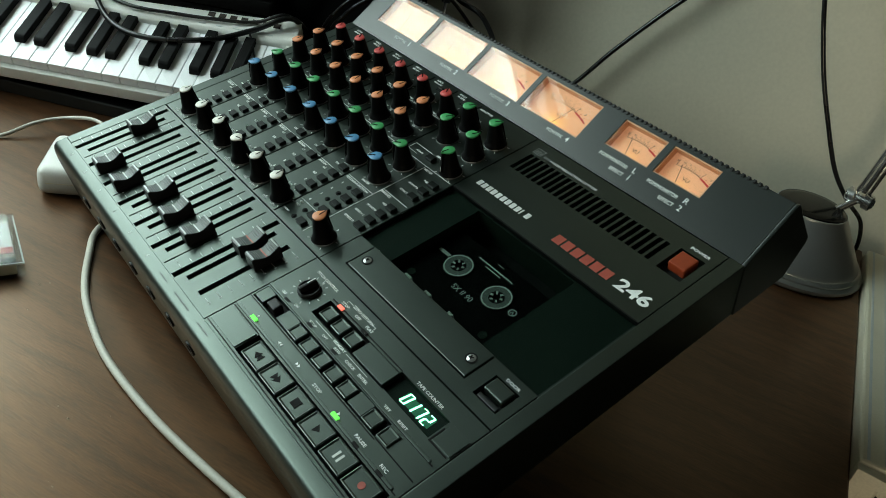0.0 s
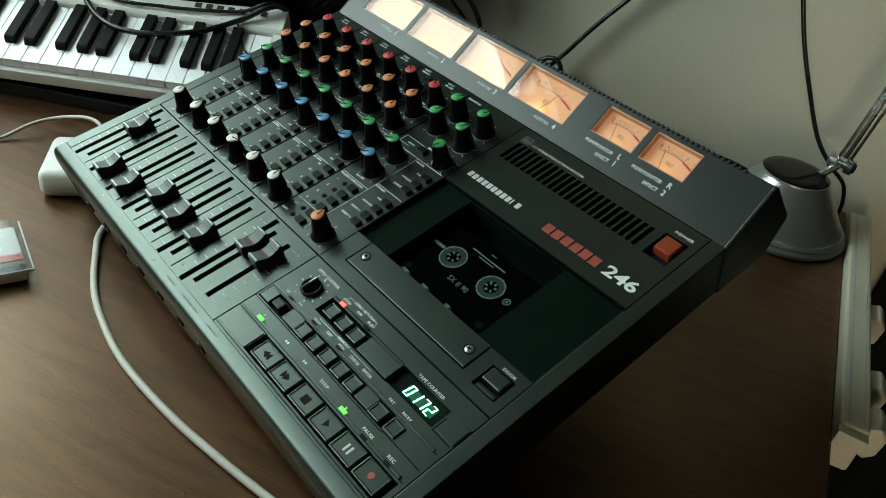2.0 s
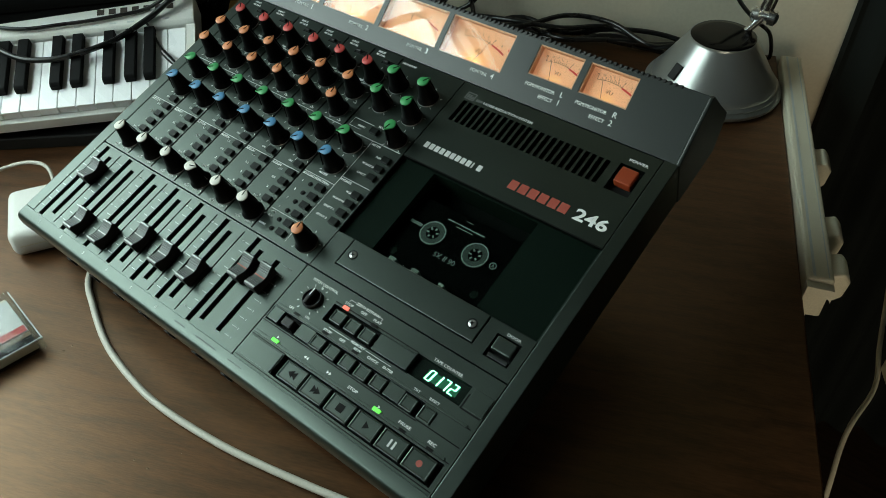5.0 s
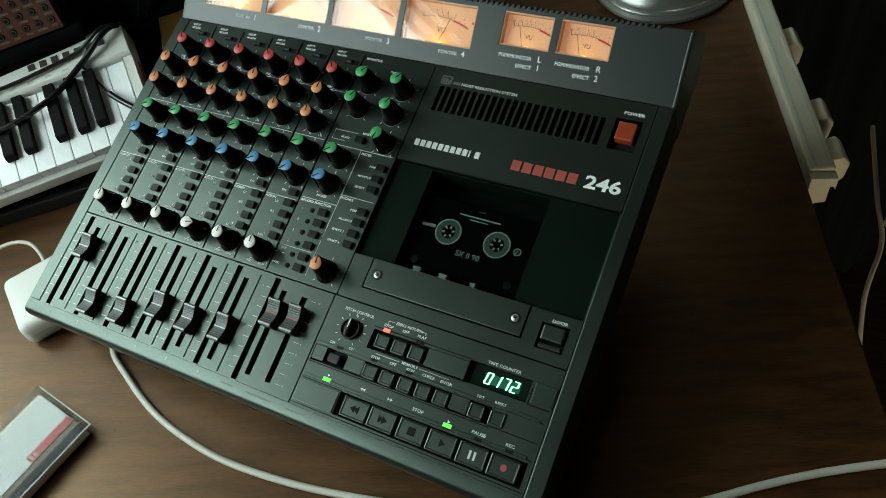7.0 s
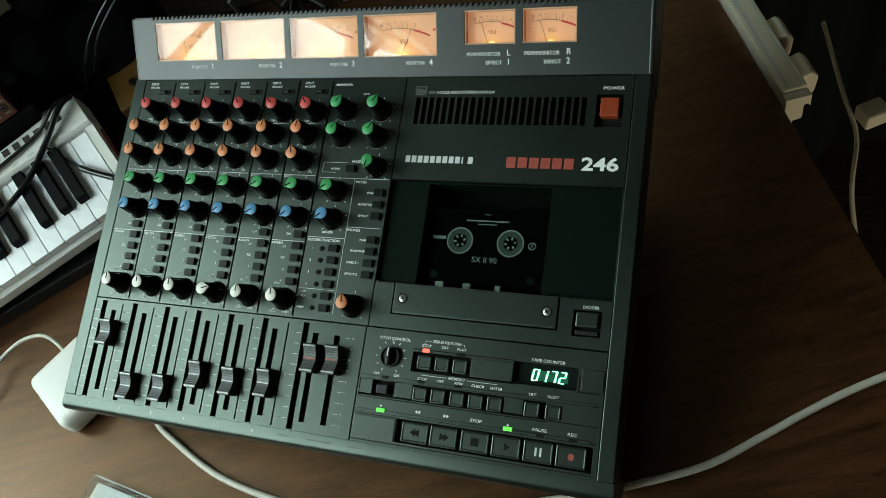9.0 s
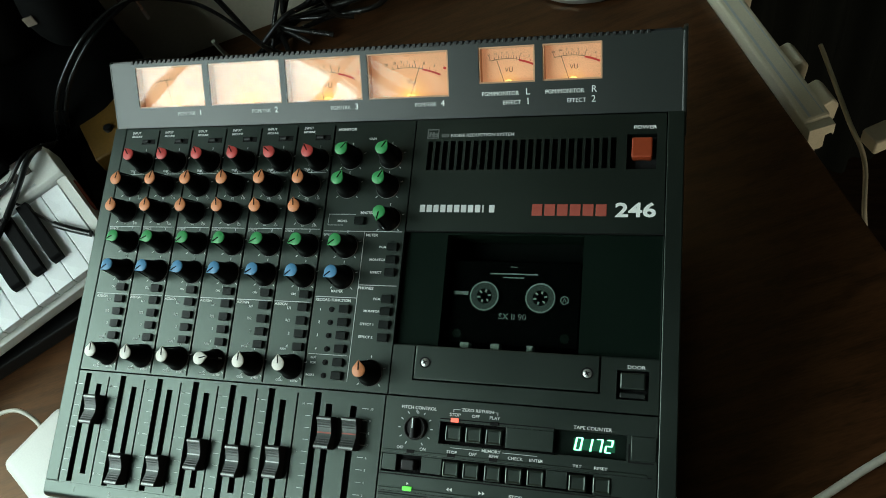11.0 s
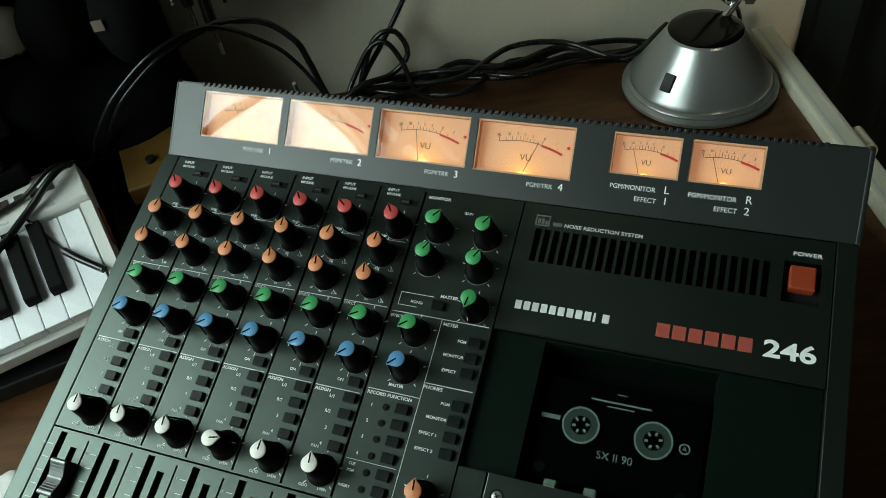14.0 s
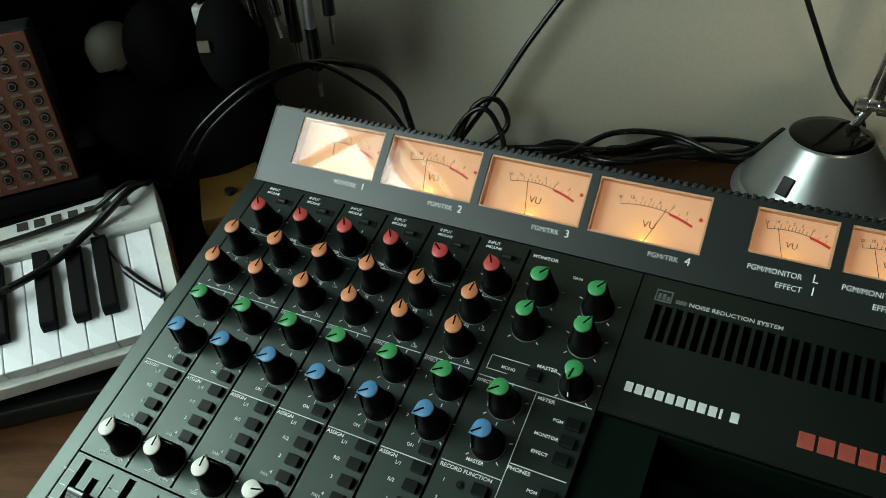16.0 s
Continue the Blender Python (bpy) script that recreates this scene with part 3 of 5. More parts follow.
# counter
ct = part("tape_counter", ubox(0.976, 1.461, -0.564, -0.399, -0.085, -0.045), M_PIT, rec, "dark counter window with glowing green digits")
SEG = {"0": "abcdef", "1": "bc", "7": "abc", "2": "abged"}
for k, ch in enumerate("0172"):
    bm = bmesh.new()
    w, h, g = 0.019, 0.041, 0.0058
    for sg in SEG[ch]:
        seg_box = {"a": (-w, w, 2 * h - g, 2 * h + g), "g": (-w, w, -g, g), "d": (-w, w, -2 * h - g, -2 * h + g), "b": (w - g, w + g, 0, 2 * h), "c": (w - g, w + g, -2 * h, 0), "f": (-w - g, -w + g, 0, 2 * h), "e": (-w - g, -w + g, -2 * h, 0)}[sg]
        x0, x1, y0, y1 = seg_box
        ubox(x0, x1, y0 / 2 * 1.0, y1 / 2 * 1.0, 0, 0.004, bm=bm)
    for v in bm.verts:
        v.co.x += 0.18 * v.co.y
    part("digit", bm, M_DIGIT, ct, "glowing green digit", at(1.140 + 0.068 * k, -0.482, -0.042))
# faintly glowing plate imitates the bloom around the digits
part("digit_backing", ubox(1.105, 1.385, -0.520, -0.445, -0.0452, -0.0435), M_HALO, ct)
pn = part("counter_pane", ubox(0.977, 1.460, -0.563, -0.400, -0.012, -0.006), M_COUNTER, ct)
pn.visible_shadow = False

# power button
part("power_well", ubox(1.386, 1.594, 1.481, 1.751, -0.09, -0.06), M_PIT, rec)
part("power_button", ubox(1.420, 1.565, 1.565, 1.720, -0.06, 0.022, 0.010), M_POWER, rec, "square red power button")
print_at("POWER", 1.428, 1.792, 0.026, sx=1.25)
part("maker_mark", uplate(-0.165, -0.068, 1.752, 1.832, 0.003, 0, [(-0.156, -0.077, 1.761, 1.823)]), M_DIMPRINT, rec)
for k in range(3):
    part("maker_mark", ubox(-0.148 + 0.025 * k, -0.130 + 0.025 * k, 1.766, 1.795 + 0.012 * (k != 2), 0.0005, 0.003), M_DIMPRINT, rec)
part("printed_bar", ubox(-0.045, 0.015, 1.762, 1.788, 0.0005, 0.003), M_DIMPRINT, rec)
print_at("NOISE REDUCTION SYSTEM", 0.030, 1.762, 0.025, sx=1.12, bold=0.0, material=M_GREYPRINT)
# the maker's and the model's names stand as plain blocks
for k in range(11):
    part("name_block", ubox(-0.165 + 0.0553 * k, -0.165 + 0.0553 * k + (0.042 if k != 9 else 0.014), 1.147, 1.206, 0.0, 0.004, 0.002), M_GREYPRINT, rec)
for k in range(6):
    part("name_block", ubox(0.715 + 0.0935 * k, 0.715 + 0.0935 * k + 0.078, 1.124, 1.213, 0.0, 0.004, 0.002), M_REDPRINT, rec)
print_at("246", 1.318, 1.122, 0.100, sx=1.32, bold=0.026)

# ------------------------------------------------------------ cassette compartment
part("compartment", uplate(-0.262, 1.660, 0.116, 0.997, -0.045, -0.28, [(0.070, 1.105, 0.12, 0.98)]), M_COMP, rec, "recessed surround of the cassette compartment")
part("compartment_floor", ubox(0.06, 1.115, 0.115, 0.995, -0.32, -0.285), M_PIT, rec)
door = part("door_window", ubox(-0.258, 1.656, 0.120, 0.994, -0.010, 0.004, 0.004), M_SMOKE, rec, "smoked see-through cassette door")
door.visible_shadow = False
part("door_edge", ubox(-0.262, 1.660, 0.990, 0.998, -0.03, 0.005), M_PIT, rec)
for x, w in ((0.27, 0.07), (0.50, 0.07), (0.755, 0.05)):
    part("head_clip", ubox(x - w / 2, x + w / 2, 0.124, 0.168, -0.14, -0.05, 0.006), M_WHITE, rec, "bright metal guide below the cassette")

tape = thing("cassette_tape", REC @ at(0.585, 0.485, -0.17), "black compact cassette with two pale hubs inside the deck", "cassette")
sh = box(-0.0502, 0.0502, -0.0319, 0.0319, -0.005, 0.004, 0.001)
part("shell", sh, M_KNOB, tape)
for sxx in (-1, 1):
    hx = sxx * 0.02125
    part("hub_ring", lathe([(0.0058, 0.0042), (0.0112, 0.0042), (0.0112, 0.0048), (0.0058, 0.0048)], 32), M_HUB, tape, "pale hub ring", pose(hx, 0.0045, 0))
    part("hub_edge", lathe([(0.0101, 0.0049), (0.0112, 0.0049), (0.0112, 0.0051), (0.0101, 0.0051)], 32), M_GREYPRINT, tape, "", pose(hx, 0.0045, 0))
    hb = part("hub", lathe([(0.0036, 0.0052), (0.0056, 0.0052), (0.0056, 0.002)], 24), M_PIT, tape, "", pose(hx, 0.0045, 0))
    for q in range(6):
        part("hub_tooth", box(0.0030, 0.0052, -0.0007, 0.0007, 0.0045, 0.0056), M_GREYPRINT, hb, "", pose(0, 0, 0, 0, 0, 60 * q + 12))
me = letters("SX II 90", 0.0066)
part("lettering", me, M_GREYPRINT, tape, "", pose(-0.0095, -0.0125, 0.0042))
part("printed_bar", box(-0.0455, -0.034, 0.005, 0.0078, 0.004, 0.0043), M_GREYPRINT, tape)
part("side_mark", lathe([(0.0024, 0.0041), (0.0032, 0.0041), (0.0032, 0.0044), (0.0024, 0.0044)], 20), M_GREYPRINT, tape, "", pose(0.039, 0.0035, 0))
part("lettering", letters("A", 0.0045), M_GREYPRINT, tape, "", pose(0.0375, 0.002, 0.0042))
part("printed_bar", box(-0.018, 0.018, 0.0215, 0.0226, 0.004, 0.0042), M_GREYPRINT, tape)
part("printed_bar", box(-0.008, 0.008, 0.0188, 0.0196, 0.004, 0.0042), M_GREYPRINT, tape)
part("printed_bar", box(-0.003, 0.003, 0.0272, 0.0277, 0.004, 0.0042), M_GREYPRINT, tape)
for sxx in (-1, 1):
    part("guide_roller", lathe([(0, 0.0042), (0.0034, 0.0042), (0.0034, 0.004)], 18), M_PANEL, tape, "", pose(sxx * 0.0405, -0.0245, 0))

# ------------------------------------------------------------ meter bridge
FM = pose(0, 1.918 * U, 0, 26.25, 0, 0)
METERS = [(-2.898, -2.212, 0.178, 0.532), (-2.153, -1.467, 0.178, 0.532), (-1.412, -0.728, 0.176, 0.530), (-0.674, 0.010, 0.174, 0.530), (0.255, 0.694, 0.258, 0.532), (0.752, 1.197, 0.260, 0.532)]
face = part("bridge_face", uplate(-3.150, 1.762, 0.004, 0.576, 0, -0.045, METERS), M_BRIDGE, rec, "sloping grey meter panel", FM)
part("bridge_body", uprism([(1.93, -0.5), (1.93, -0.2), (1.955, -0.11), (2.40, 0.10), (2.43, 0.18), (2.53, 0.06), (2.72, -0.23), (2.71, -0.28), (2.53, -0.5)], -3.148, 1.760, 0.01), M_PANEL_D, rec)
cheek = [(1.935, -0.51), (1.918, 0.0), (2.433, 0.256), (2.465, 0.245), (2.555, 0.08), (2.75, -0.225), (2.742, -0.28), (2.55, -0.52)]
part("bridge_cheek", uprism(cheek, -3.166, -3.151, 0.004), M_BRIDGE, rec)
part("bridge_cheek", uprism(cheek, 1.763, 1.795, 0.008), M_BRIDGE, rec)
bm = bmesh.new()
for k in range(93):
    x = -2.93 + 0.0483 * k
    ubox(x, x + 0.027, 0.562, 0.592, -0.06, 0.010, 0.004, bm=bm)
part("cooling_ribs", bm, M_BLACK, rec, "row of small black ribs along the top edge", FM)
part("rib_bed", ubox(-3.14, 1.755, 0.577, 0.590, -0.08, -0.020), M_BLACK, rec, "", FM)


def dial_mat(half):
    m = bpy.data.materials.new("lit_dial")
    m.use_nodes = True
    nt = m.node_tree
    b = nt.nodes["Principled BSDF"]
    b.inputs["Base Color"].default_value = (0.42, 0.25, 0.15, 1)
    b.inputs["Roughness"].default_value = 0.7
    # the bulb's pool of light is painted as a radial fade in the dial's emission
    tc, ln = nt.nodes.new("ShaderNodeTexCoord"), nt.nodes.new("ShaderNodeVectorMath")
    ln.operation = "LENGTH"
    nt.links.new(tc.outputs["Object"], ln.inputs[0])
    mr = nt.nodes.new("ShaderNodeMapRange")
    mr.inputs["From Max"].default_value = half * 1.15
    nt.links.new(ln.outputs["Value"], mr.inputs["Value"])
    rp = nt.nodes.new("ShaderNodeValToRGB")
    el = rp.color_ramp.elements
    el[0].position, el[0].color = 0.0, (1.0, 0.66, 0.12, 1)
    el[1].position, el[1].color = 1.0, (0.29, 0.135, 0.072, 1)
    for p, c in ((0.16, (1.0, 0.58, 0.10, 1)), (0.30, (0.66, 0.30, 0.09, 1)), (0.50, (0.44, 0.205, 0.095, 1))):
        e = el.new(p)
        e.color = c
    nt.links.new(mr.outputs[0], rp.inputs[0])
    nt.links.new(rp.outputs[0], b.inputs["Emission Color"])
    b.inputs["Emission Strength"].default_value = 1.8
    return m


DIAL_L, DIAL_S = dial_mat(0.0343), dial_mat(0.022)
M_BULB = glow("meter_bulb", (1.0, 0.72, 0.20), 2.6)
# the bulb's orange light is put into the well's colour
M_WELL = mat("meter_well", (0.55, 0.30, 0.17), 0.5, vary=0.05, bump=0)


def bulged_pane(w, h, thick, rise=0.0003, n=14):
    """A moulded clear pane, a little domed and uneven, lying on z = 0."""
    bm = bmesh.new()
    layers = []
    for lift in (0.0, thick):
        grid = []
        for i in range(n + 1):
            for j in range(n + 1):
                u, v = 2 * i / n - 1, 2 * j / n - 1
                z = lift + rise * (1 - u * u) * (1 - v * v) + 0.00005 * math.sin(2.6 * u + 1.9 * v) * (1 - u * u) * (1 - v * v)
                grid.append(bm.verts.new((u * w / 2, v * h / 2, z)))
        layers.append(grid)
        for i in range(n):
            for j in range(n):
                a = i * (n + 1) + j
                bm.faces.new((grid[a], grid[a + 1], grid[a + n + 2], grid[a + n + 1]))
    rim = [j for j in range(n + 1)] + [i * (n + 1) + n for i in range(1, n + 1)] + [n * (n + 1) + j for j in range(n - 1, -1, -1)] + [i * (n + 1) for i in range(n - 1, 0, -1)]
    for p, q in zip(rim, rim[1:] + rim[:1]):
        bm.faces.new((layers[0][p], layers[0][q], layers[1][q], layers[1][p]))
    return bm


def vu_meter(x0, x1, s0, s1, angle):
    """A sunk dial with an arc scale, a needle and a bulb, behind a clear pane."""
    w, h = (x1 - x0) * U, (s1 - s0) * U
    big = w > 0.06
    mt = part("meter", plate(-w / 2, w / 2, 0, h, -0.0008, -0.0072, [(-w / 2 + 0.0012, w / 2 - 0.0012, 0.0012, h - 0.0012)]), M_WELL, rec, "backlit level meter glowing orange", FM @ at((x0 + x1) / 2, s0))
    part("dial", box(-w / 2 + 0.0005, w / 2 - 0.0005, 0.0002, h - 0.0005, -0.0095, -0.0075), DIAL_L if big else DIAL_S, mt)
    r, cy, cx = h * 2.05, -h * 1.38, -0.058 * w
    A0, A1, A2 = -radians(12.1), radians(11.5), radians(24.0)
    zt = -0.0074

    def arc(a0, a1, ra, rb, n=14):
        bm = bmesh.new()
        p = [bm.verts.new((cx + q * math.sin(a0 + (a1 - a0) * k / n), cy + q * math.cos(a0 + (a1 - a0) * k / n), zt)) for k in range(n + 1) for q in (ra, rb)]
        for k in range(n):
            bm.faces.new((p[2 * k], p[2 * k + 2], p[2 * k + 3], p[2 * k + 1]))
        return bm
    part("scale_arc", arc(A0, A1, r - 0.00022, r + 0.00010), M_INK, mt)
    part("red_arc", arc(A1, A2, r - 0.0013, r + 0.0002), M_REDINK, mt)
    hub = Matrix.Translation((cx, cy, 0))
    for k, q in enumerate((0.0, 0.16, 0.30, 0.40, 0.48, 0.56, 0.64, 0.72, 0.80, 0.90, 1.0)):
        bm = box(-0.00014, 0.00014, r, r + (0.0030 if k % 2 == 0 else 0.0019), zt - 0.0001, zt + 0.0001)
        part("scale_tick", bm, M_INK, mt, "", hub @ Matrix.Rotation(-(A0 + (A1 - A0) * q), 4, "Z"))
    for q in (0.35, 0.7):
        part("scale_tick", box(-0.00016, 0.00016, r, r + 0.0022, zt - 0.0001, zt + 0.0001), M_REDINK, mt, "", hub @ Matrix.Rotation(-(A1 + (A2 - A1) * q), 4, "Z"))
    for words, q, red in (("20", 0.0, 0), ("10", 0.22, 0), ("7", 0.42, 0), ("5", 0.58, 0), ("3", 0.76, 0), ("0", 1.02, 1), ("3", 1.3, 1)):
        part("numeral", letters(words, 0.0030 if big else 0.0023, align="CENTER", thick=0.00005), M_INK, mt, "", Matrix.Translation((0, 0, zt)) @ hub @ Matrix.Rotation(-(A0 + (A1 - A0) * q), 4, "Z") @ Matrix.Translation((0, r + 0.0034, 0)))
    part("numeral", letters("VU", 0.0064 if big else 0.0050, align="CENTER", thick=0.00005), M_VU, mt, "", pose(0.01 * w, h * 0.30, zt))
    xb, xt = angle
    dx, dy = (xt - xb) * w, 0.64 * h
    nb = box(-0.00016, 0.00016, 0, math.hypot(dx, dy), -0.0052, -0.0049)
    part("needle", nb, M_INK, mt, "thin dark needle", Matrix.Translation((xb * w, 0.03 * h, 0)) @ Matrix.Rotation(-math.atan2(dx, dy), 4, "Z"))
    if big:
        part("peak_lamp", lathe([(0.0011, 0), (0.0011, 0.001), (0, 0.0012)], 12), M_REDINK, mt, "small dark red peak lamp", pose(w * 0.43, h * 0.62, zt))
    part("bulb", lathe([(0.0042 if big else 0.0032, 0), (0.0034 if big else 0.0026, 0.0020), (0.0018, 0.0030), (0, 0.0034)], 20), M_BULB, mt, "glowing bulb at the foot of the dial", pose(0, 0.0002, -0.0074) @ Matrix.Diagonal((1, 0.75, 0.6, 1)))
    pn = part("pane", bulged_pane(w - 0.0004, h - 0.0004, 0.0008), M_GLASS, mt, "", pose(0, h / 2, -0.0012))
    pn.visible_shadow = False


for (x0, x1, s0, s1), ang in zip(METERS, ((-0.04, -0.10), (-0.04, -0.10), (-0.04, -0.10), (0.0, 0.13), (-0.07, -0.20), (-0.07, -0.20))):
    vu_meter(x0, x1, s0, s1, ang)


def face_print(words, x, s, h, material=M_WHITEPRINT, sx=1.0, bold=0.0):
    me = letters(words, 0.93 * h * U / 0.70, sx=sx, bold=bold)
    if me.materials and me.materials[0] is not material:
        me = me.copy()
        me.materials.clear()
    part("lettering", me, material, face, "", at(x, s, 0.002))


for k in range(4):
    x1 = METERS[k][1]
    face_print("PGM/TRK", x1 - 0.290, 0.103, 0.033, M_GREYPRINT, 1.0, 0.0)
    face_print("1234"[k], x1 - 0.072, 0.100, 0.052, M_WHITEPRINT, 1.0)
for k in range(2):
    o = (0.275, 0.770)[k]
    face_print("PGM/MONITOR", o, 0.165, 0.033, M_WHITEPRINT, 0.96, 0.0)
    face_print("LR"[k], o + 0.345, 0.165, 0.052, M_WHITEPRINT, 1.0)
    face_print("EFFECT", o + 0.165, 0.095, 0.033, M_WHITEPRINT, 1.0, 0.0)
    face_print("12"[k], o + 0.345, 0.093, 0.052, M_WHITEPRINT, 1.0)

# ------------------------------------------------------------ knobs, switches, faders
def knob_mesh():
    """A skirted knob with a ribbed, tapering grip."""
    bm = lathe([(0.0098, 0.0), (0.0098, 0.0012), (0.0090, 0.0026), (0.0080, 0.0042), (0.0077, 0.006), (0.0053, 0.0205), (0.0050, 0.0215), (0, 0.0215)], 30)
    for v in bm.verts:
        r = math.hypot(v.co.x, v.co.y)
        if 0.005 < v.co.z < 0.021 and r > 0.004:
            k = round(math.atan2(v.co.y, v.co.x) / (2 * math.pi) * 30)
            f = 0.955 if k % 2 else 1.0
            v.co.x *= f
            v.co.y *= f
    return mesh(bm, "knob")


KNOB = knob_mesh()
def cap_mesh():
    """A round cap drawn out to a point over the pointer."""
    bm = lathe([(0.0050, 0.0214), (0.0050, 0.0224), (0.0045, 0.0228), (0, 0.0228)], 32)
    for v in bm.verts:
        if math.hypot(v.co.x, v.co.y) > 1e-5:
            off = abs(math.atan2(v.co.x, v.co.y))
            v.co.y += 0.0024 * max(0.0, 1 - off / 0.75) ** 1.3
            v.co.x *= 1 - 0.25 * max(0.0, 1 - off / 0.75)
    return mesh(bm, "cap")


CAP = cap_mesh()
GLINT_RING = mesh(lathe([(0.00995, 0.0), (0.00995, 0.0009), (0.0097, 0.00125)], 30), "skirt_rim")
POINTER = mesh(box(-0.00045, 0.00045, 0.0002, 0.0062, 0.0225, 0.0230), "pointer")
NOSE = mesh(prism([(0.0050, 0.0213), (0.0066, 0.0211), (0.0092, 0.0040), (0.0084, 0.0040)], -0.0009, 0.0009, "x"), "pointer_rib")
MARK = mesh(prism([(0.0057, 0.0203), (0.0059, 0.0203), (0.0094, 0.0045), (0.0092, 0.0045)], -0.0003, 0.0003, "x"), "pointer_line")
TICK = mesh(box(-0.0003, 0.0003, 0.0112, 0.0132, 0.0, 0.0002), "tick")


def knob(x, y, colour, turn, ticks=True):
    kb = part("knob", KNOB, M_KNOB, rec, f"black knob with a {colour} cap", at(x, y, 0, turn))
    part("cap", CAP if colour == "red" else CAP.copy() if CAP.materials and CAP.materials[0] is not CAPS[colour] else CAP, CAPS[colour], kb)
    ob = kb.children[0]
    if ob.data.materials[0] is not CAPS[colour]:
        ob.data = CAP.copy()
        ob.data.materials.clear()
        ob.data.materials.append(CAPS[colour])
    part("pointer", POINTER, M_BLACK if colour == "cream" else M_KNOB, kb)
    part("skirt_rim", GLINT_RING, M_GLINT, kb)
    part("pointer_rib", NOSE, M_KNOB, kb)
    part("pointer_line", MARK, M_GREYPRINT, kb, "pale line down the pointer")
    if ticks:
        for a in (-135, -70, 0, 70, 135):
            part("tick", TICK, M_GREYPRINT, rec, "", at(x, y, 0.001, a))


rng = random.Random(7)
for k in range(6):
    o = 0.3435 * k
    knob(-2.805 + o, 1.585, "red", 40 + rng.uniform(-12, 12))
    knob(-2.885 + 0.349 * k, 1.365, "orange", rng.uniform(-15, 15))
    knob(-2.885 + 0.349 * k, 1.128, "orange", rng.uniform(-15, 15))
    knob(-2.800 + o, 0.860, "green", 125 + rng.uniform(-8, 8))
    knob(-2.800 + o, 0.612, "blue", 130 + rng.uniform(-8, 8))
    knob(-2.800 + o, -0.108, "cream", (0, 4, 6, -75, 0, 8)[k])
for x, y, c, a in ((-0.748, 0.860, "green", 128), (-0.748, 0.612, "blue", 130), (-0.795, 1.600, "green", -40), (-0.452, 1.600, "green", -35), (-0.795, 1.355, "green", -30), (-0.452, 1.355, "green", -30), (-0.412, 1.085, "green", 170), (-0.428, -0.112, "orange", 5)):
    knob(x, y, c, a)


def switch_mesh():
    bm = prism([(-0.0033, -0.002), (0.0031, -0.002), (0.0030, 0.0027), (0.0026, 0.0030), (-0.0027, 0.0030), (-0.0031, 0.0027)], -0.0039, 0.0039, "x")
    return mesh(bm, "switch", False)


SWITCH = switch_mesh()
for k in range(6):
    o = 0.3475 * k
    for y in (0.462, 0.360, 0.253, 0.150, 0.048):
        part("push_switch", SWITCH, M_SWITCH, rec, "", at(-2.785 + o, y))
    line_at(-3.035 + 0.345 * k, 0.402, -2.72 + 0.345 * k, 0.402, 0.007)
    line_at(-2.84 + 0.345 * k, 0.490, -2.84 + 0.345 * k, 0.525, 0.004)
    x = -3.035 + 0.345 * k
    print_at("ASSIGN", x + 0.005, 0.370, 0.020, sx=1.15)
    print_at("ON", x + 0.135, 0.455, 0.018)
    for w, y in (("L/1", 0.340), ("R/2", 0.243), ("3", 0.140), ("4", 0.040)):
        print_at(w, x + (0.120 if len(w) > 1 else 0.155), y, 0.020)
    print_at("PAN", x + 0.105, 0.018, 0.018, material=M_GREYPRINT)
    print_at("ODD", x + 0.105, -0.222, 0.018, material=M_GREYPRINT)
    print_at("EVEN", x + 0.232, -0.222, 0.018, material=M_GREYPRINT)
    print_at("INPUT", x + 0.050, 1.862, 0.021)
    print_at("MIC/LINE", x + 0.050, 1.828, 0.018)
    part("slide_switch", ubox(x + 0.185, x + 0.25, 1.770, 1.800, 0, 0.03, 0.006), M_BLACK, rec)
    part("slide_well", ubox(x + 0.165, x + 0.30, 1.762, 1.808, 0.0, 0.003), M_PIT, rec)
    print_at("EFFECT", x + 0.005, 0.972, 0.018, material=M_GREYPRINT)
    print_at("1", x + 0.060, 0.860, 0.018), print_at("2", x + 0.060, 0.610, 0.018)
    line_at(x, 0.998, x + 0.315, 0.998, 0.006)
    line_at(x + 0.11, 1.480, x + 0.30, 1.480, 0.005)
    for y in (1.250, 1.020):
        print_at("62", x + 0.140, y, 0.017, material=M_GREYPRINT), print_at("1.5k", x + 0.235, y, 0.017, material=M_GREYPRINT)
    print_at("TRIM", x + 0.10, 1.500, 0.016, material=M_GREYPRINT), print_at("LINE", x + 0.235, 1.500, 0.016, material=M_GREYPRINT)
for y in (0.360, 0.258, 0.156, 0.052, -0.050, -0.150):
    part("push_switch", SWITCH, M_SWITCH, rec, "", at(-0.692, y))
    part("indicator", lathe([(0.0022, 0), (0.0022, 0.0006), (0.0013, 0.0006), (0.0012, 0.0012), (0, 0.0014)], 16), M_PIT, rec, "small unlit indicator", at(-0.803, y - 0.006))
for w, y in (("1", 0.342), ("2", 0.242), ("3", 0.140), ("4", 0.035)):
    print_at(w, -0.905, y, 0.020)
print_at("RECORD FUNCTION", -0.952, 0.418, 0.021, sx=1.05), line_at(-0.955, 0.452, -0.61, 0.452, 0.006)
print_at("CUE", -0.93, -0.030, 0.016), print_at("PGM", -0.93, -0.070, 0.016), print_at("INSERT", -0.955, -0.165, 0.016)
line_at(-0.955, 0.004, -0.63, 0.004, 0.004)
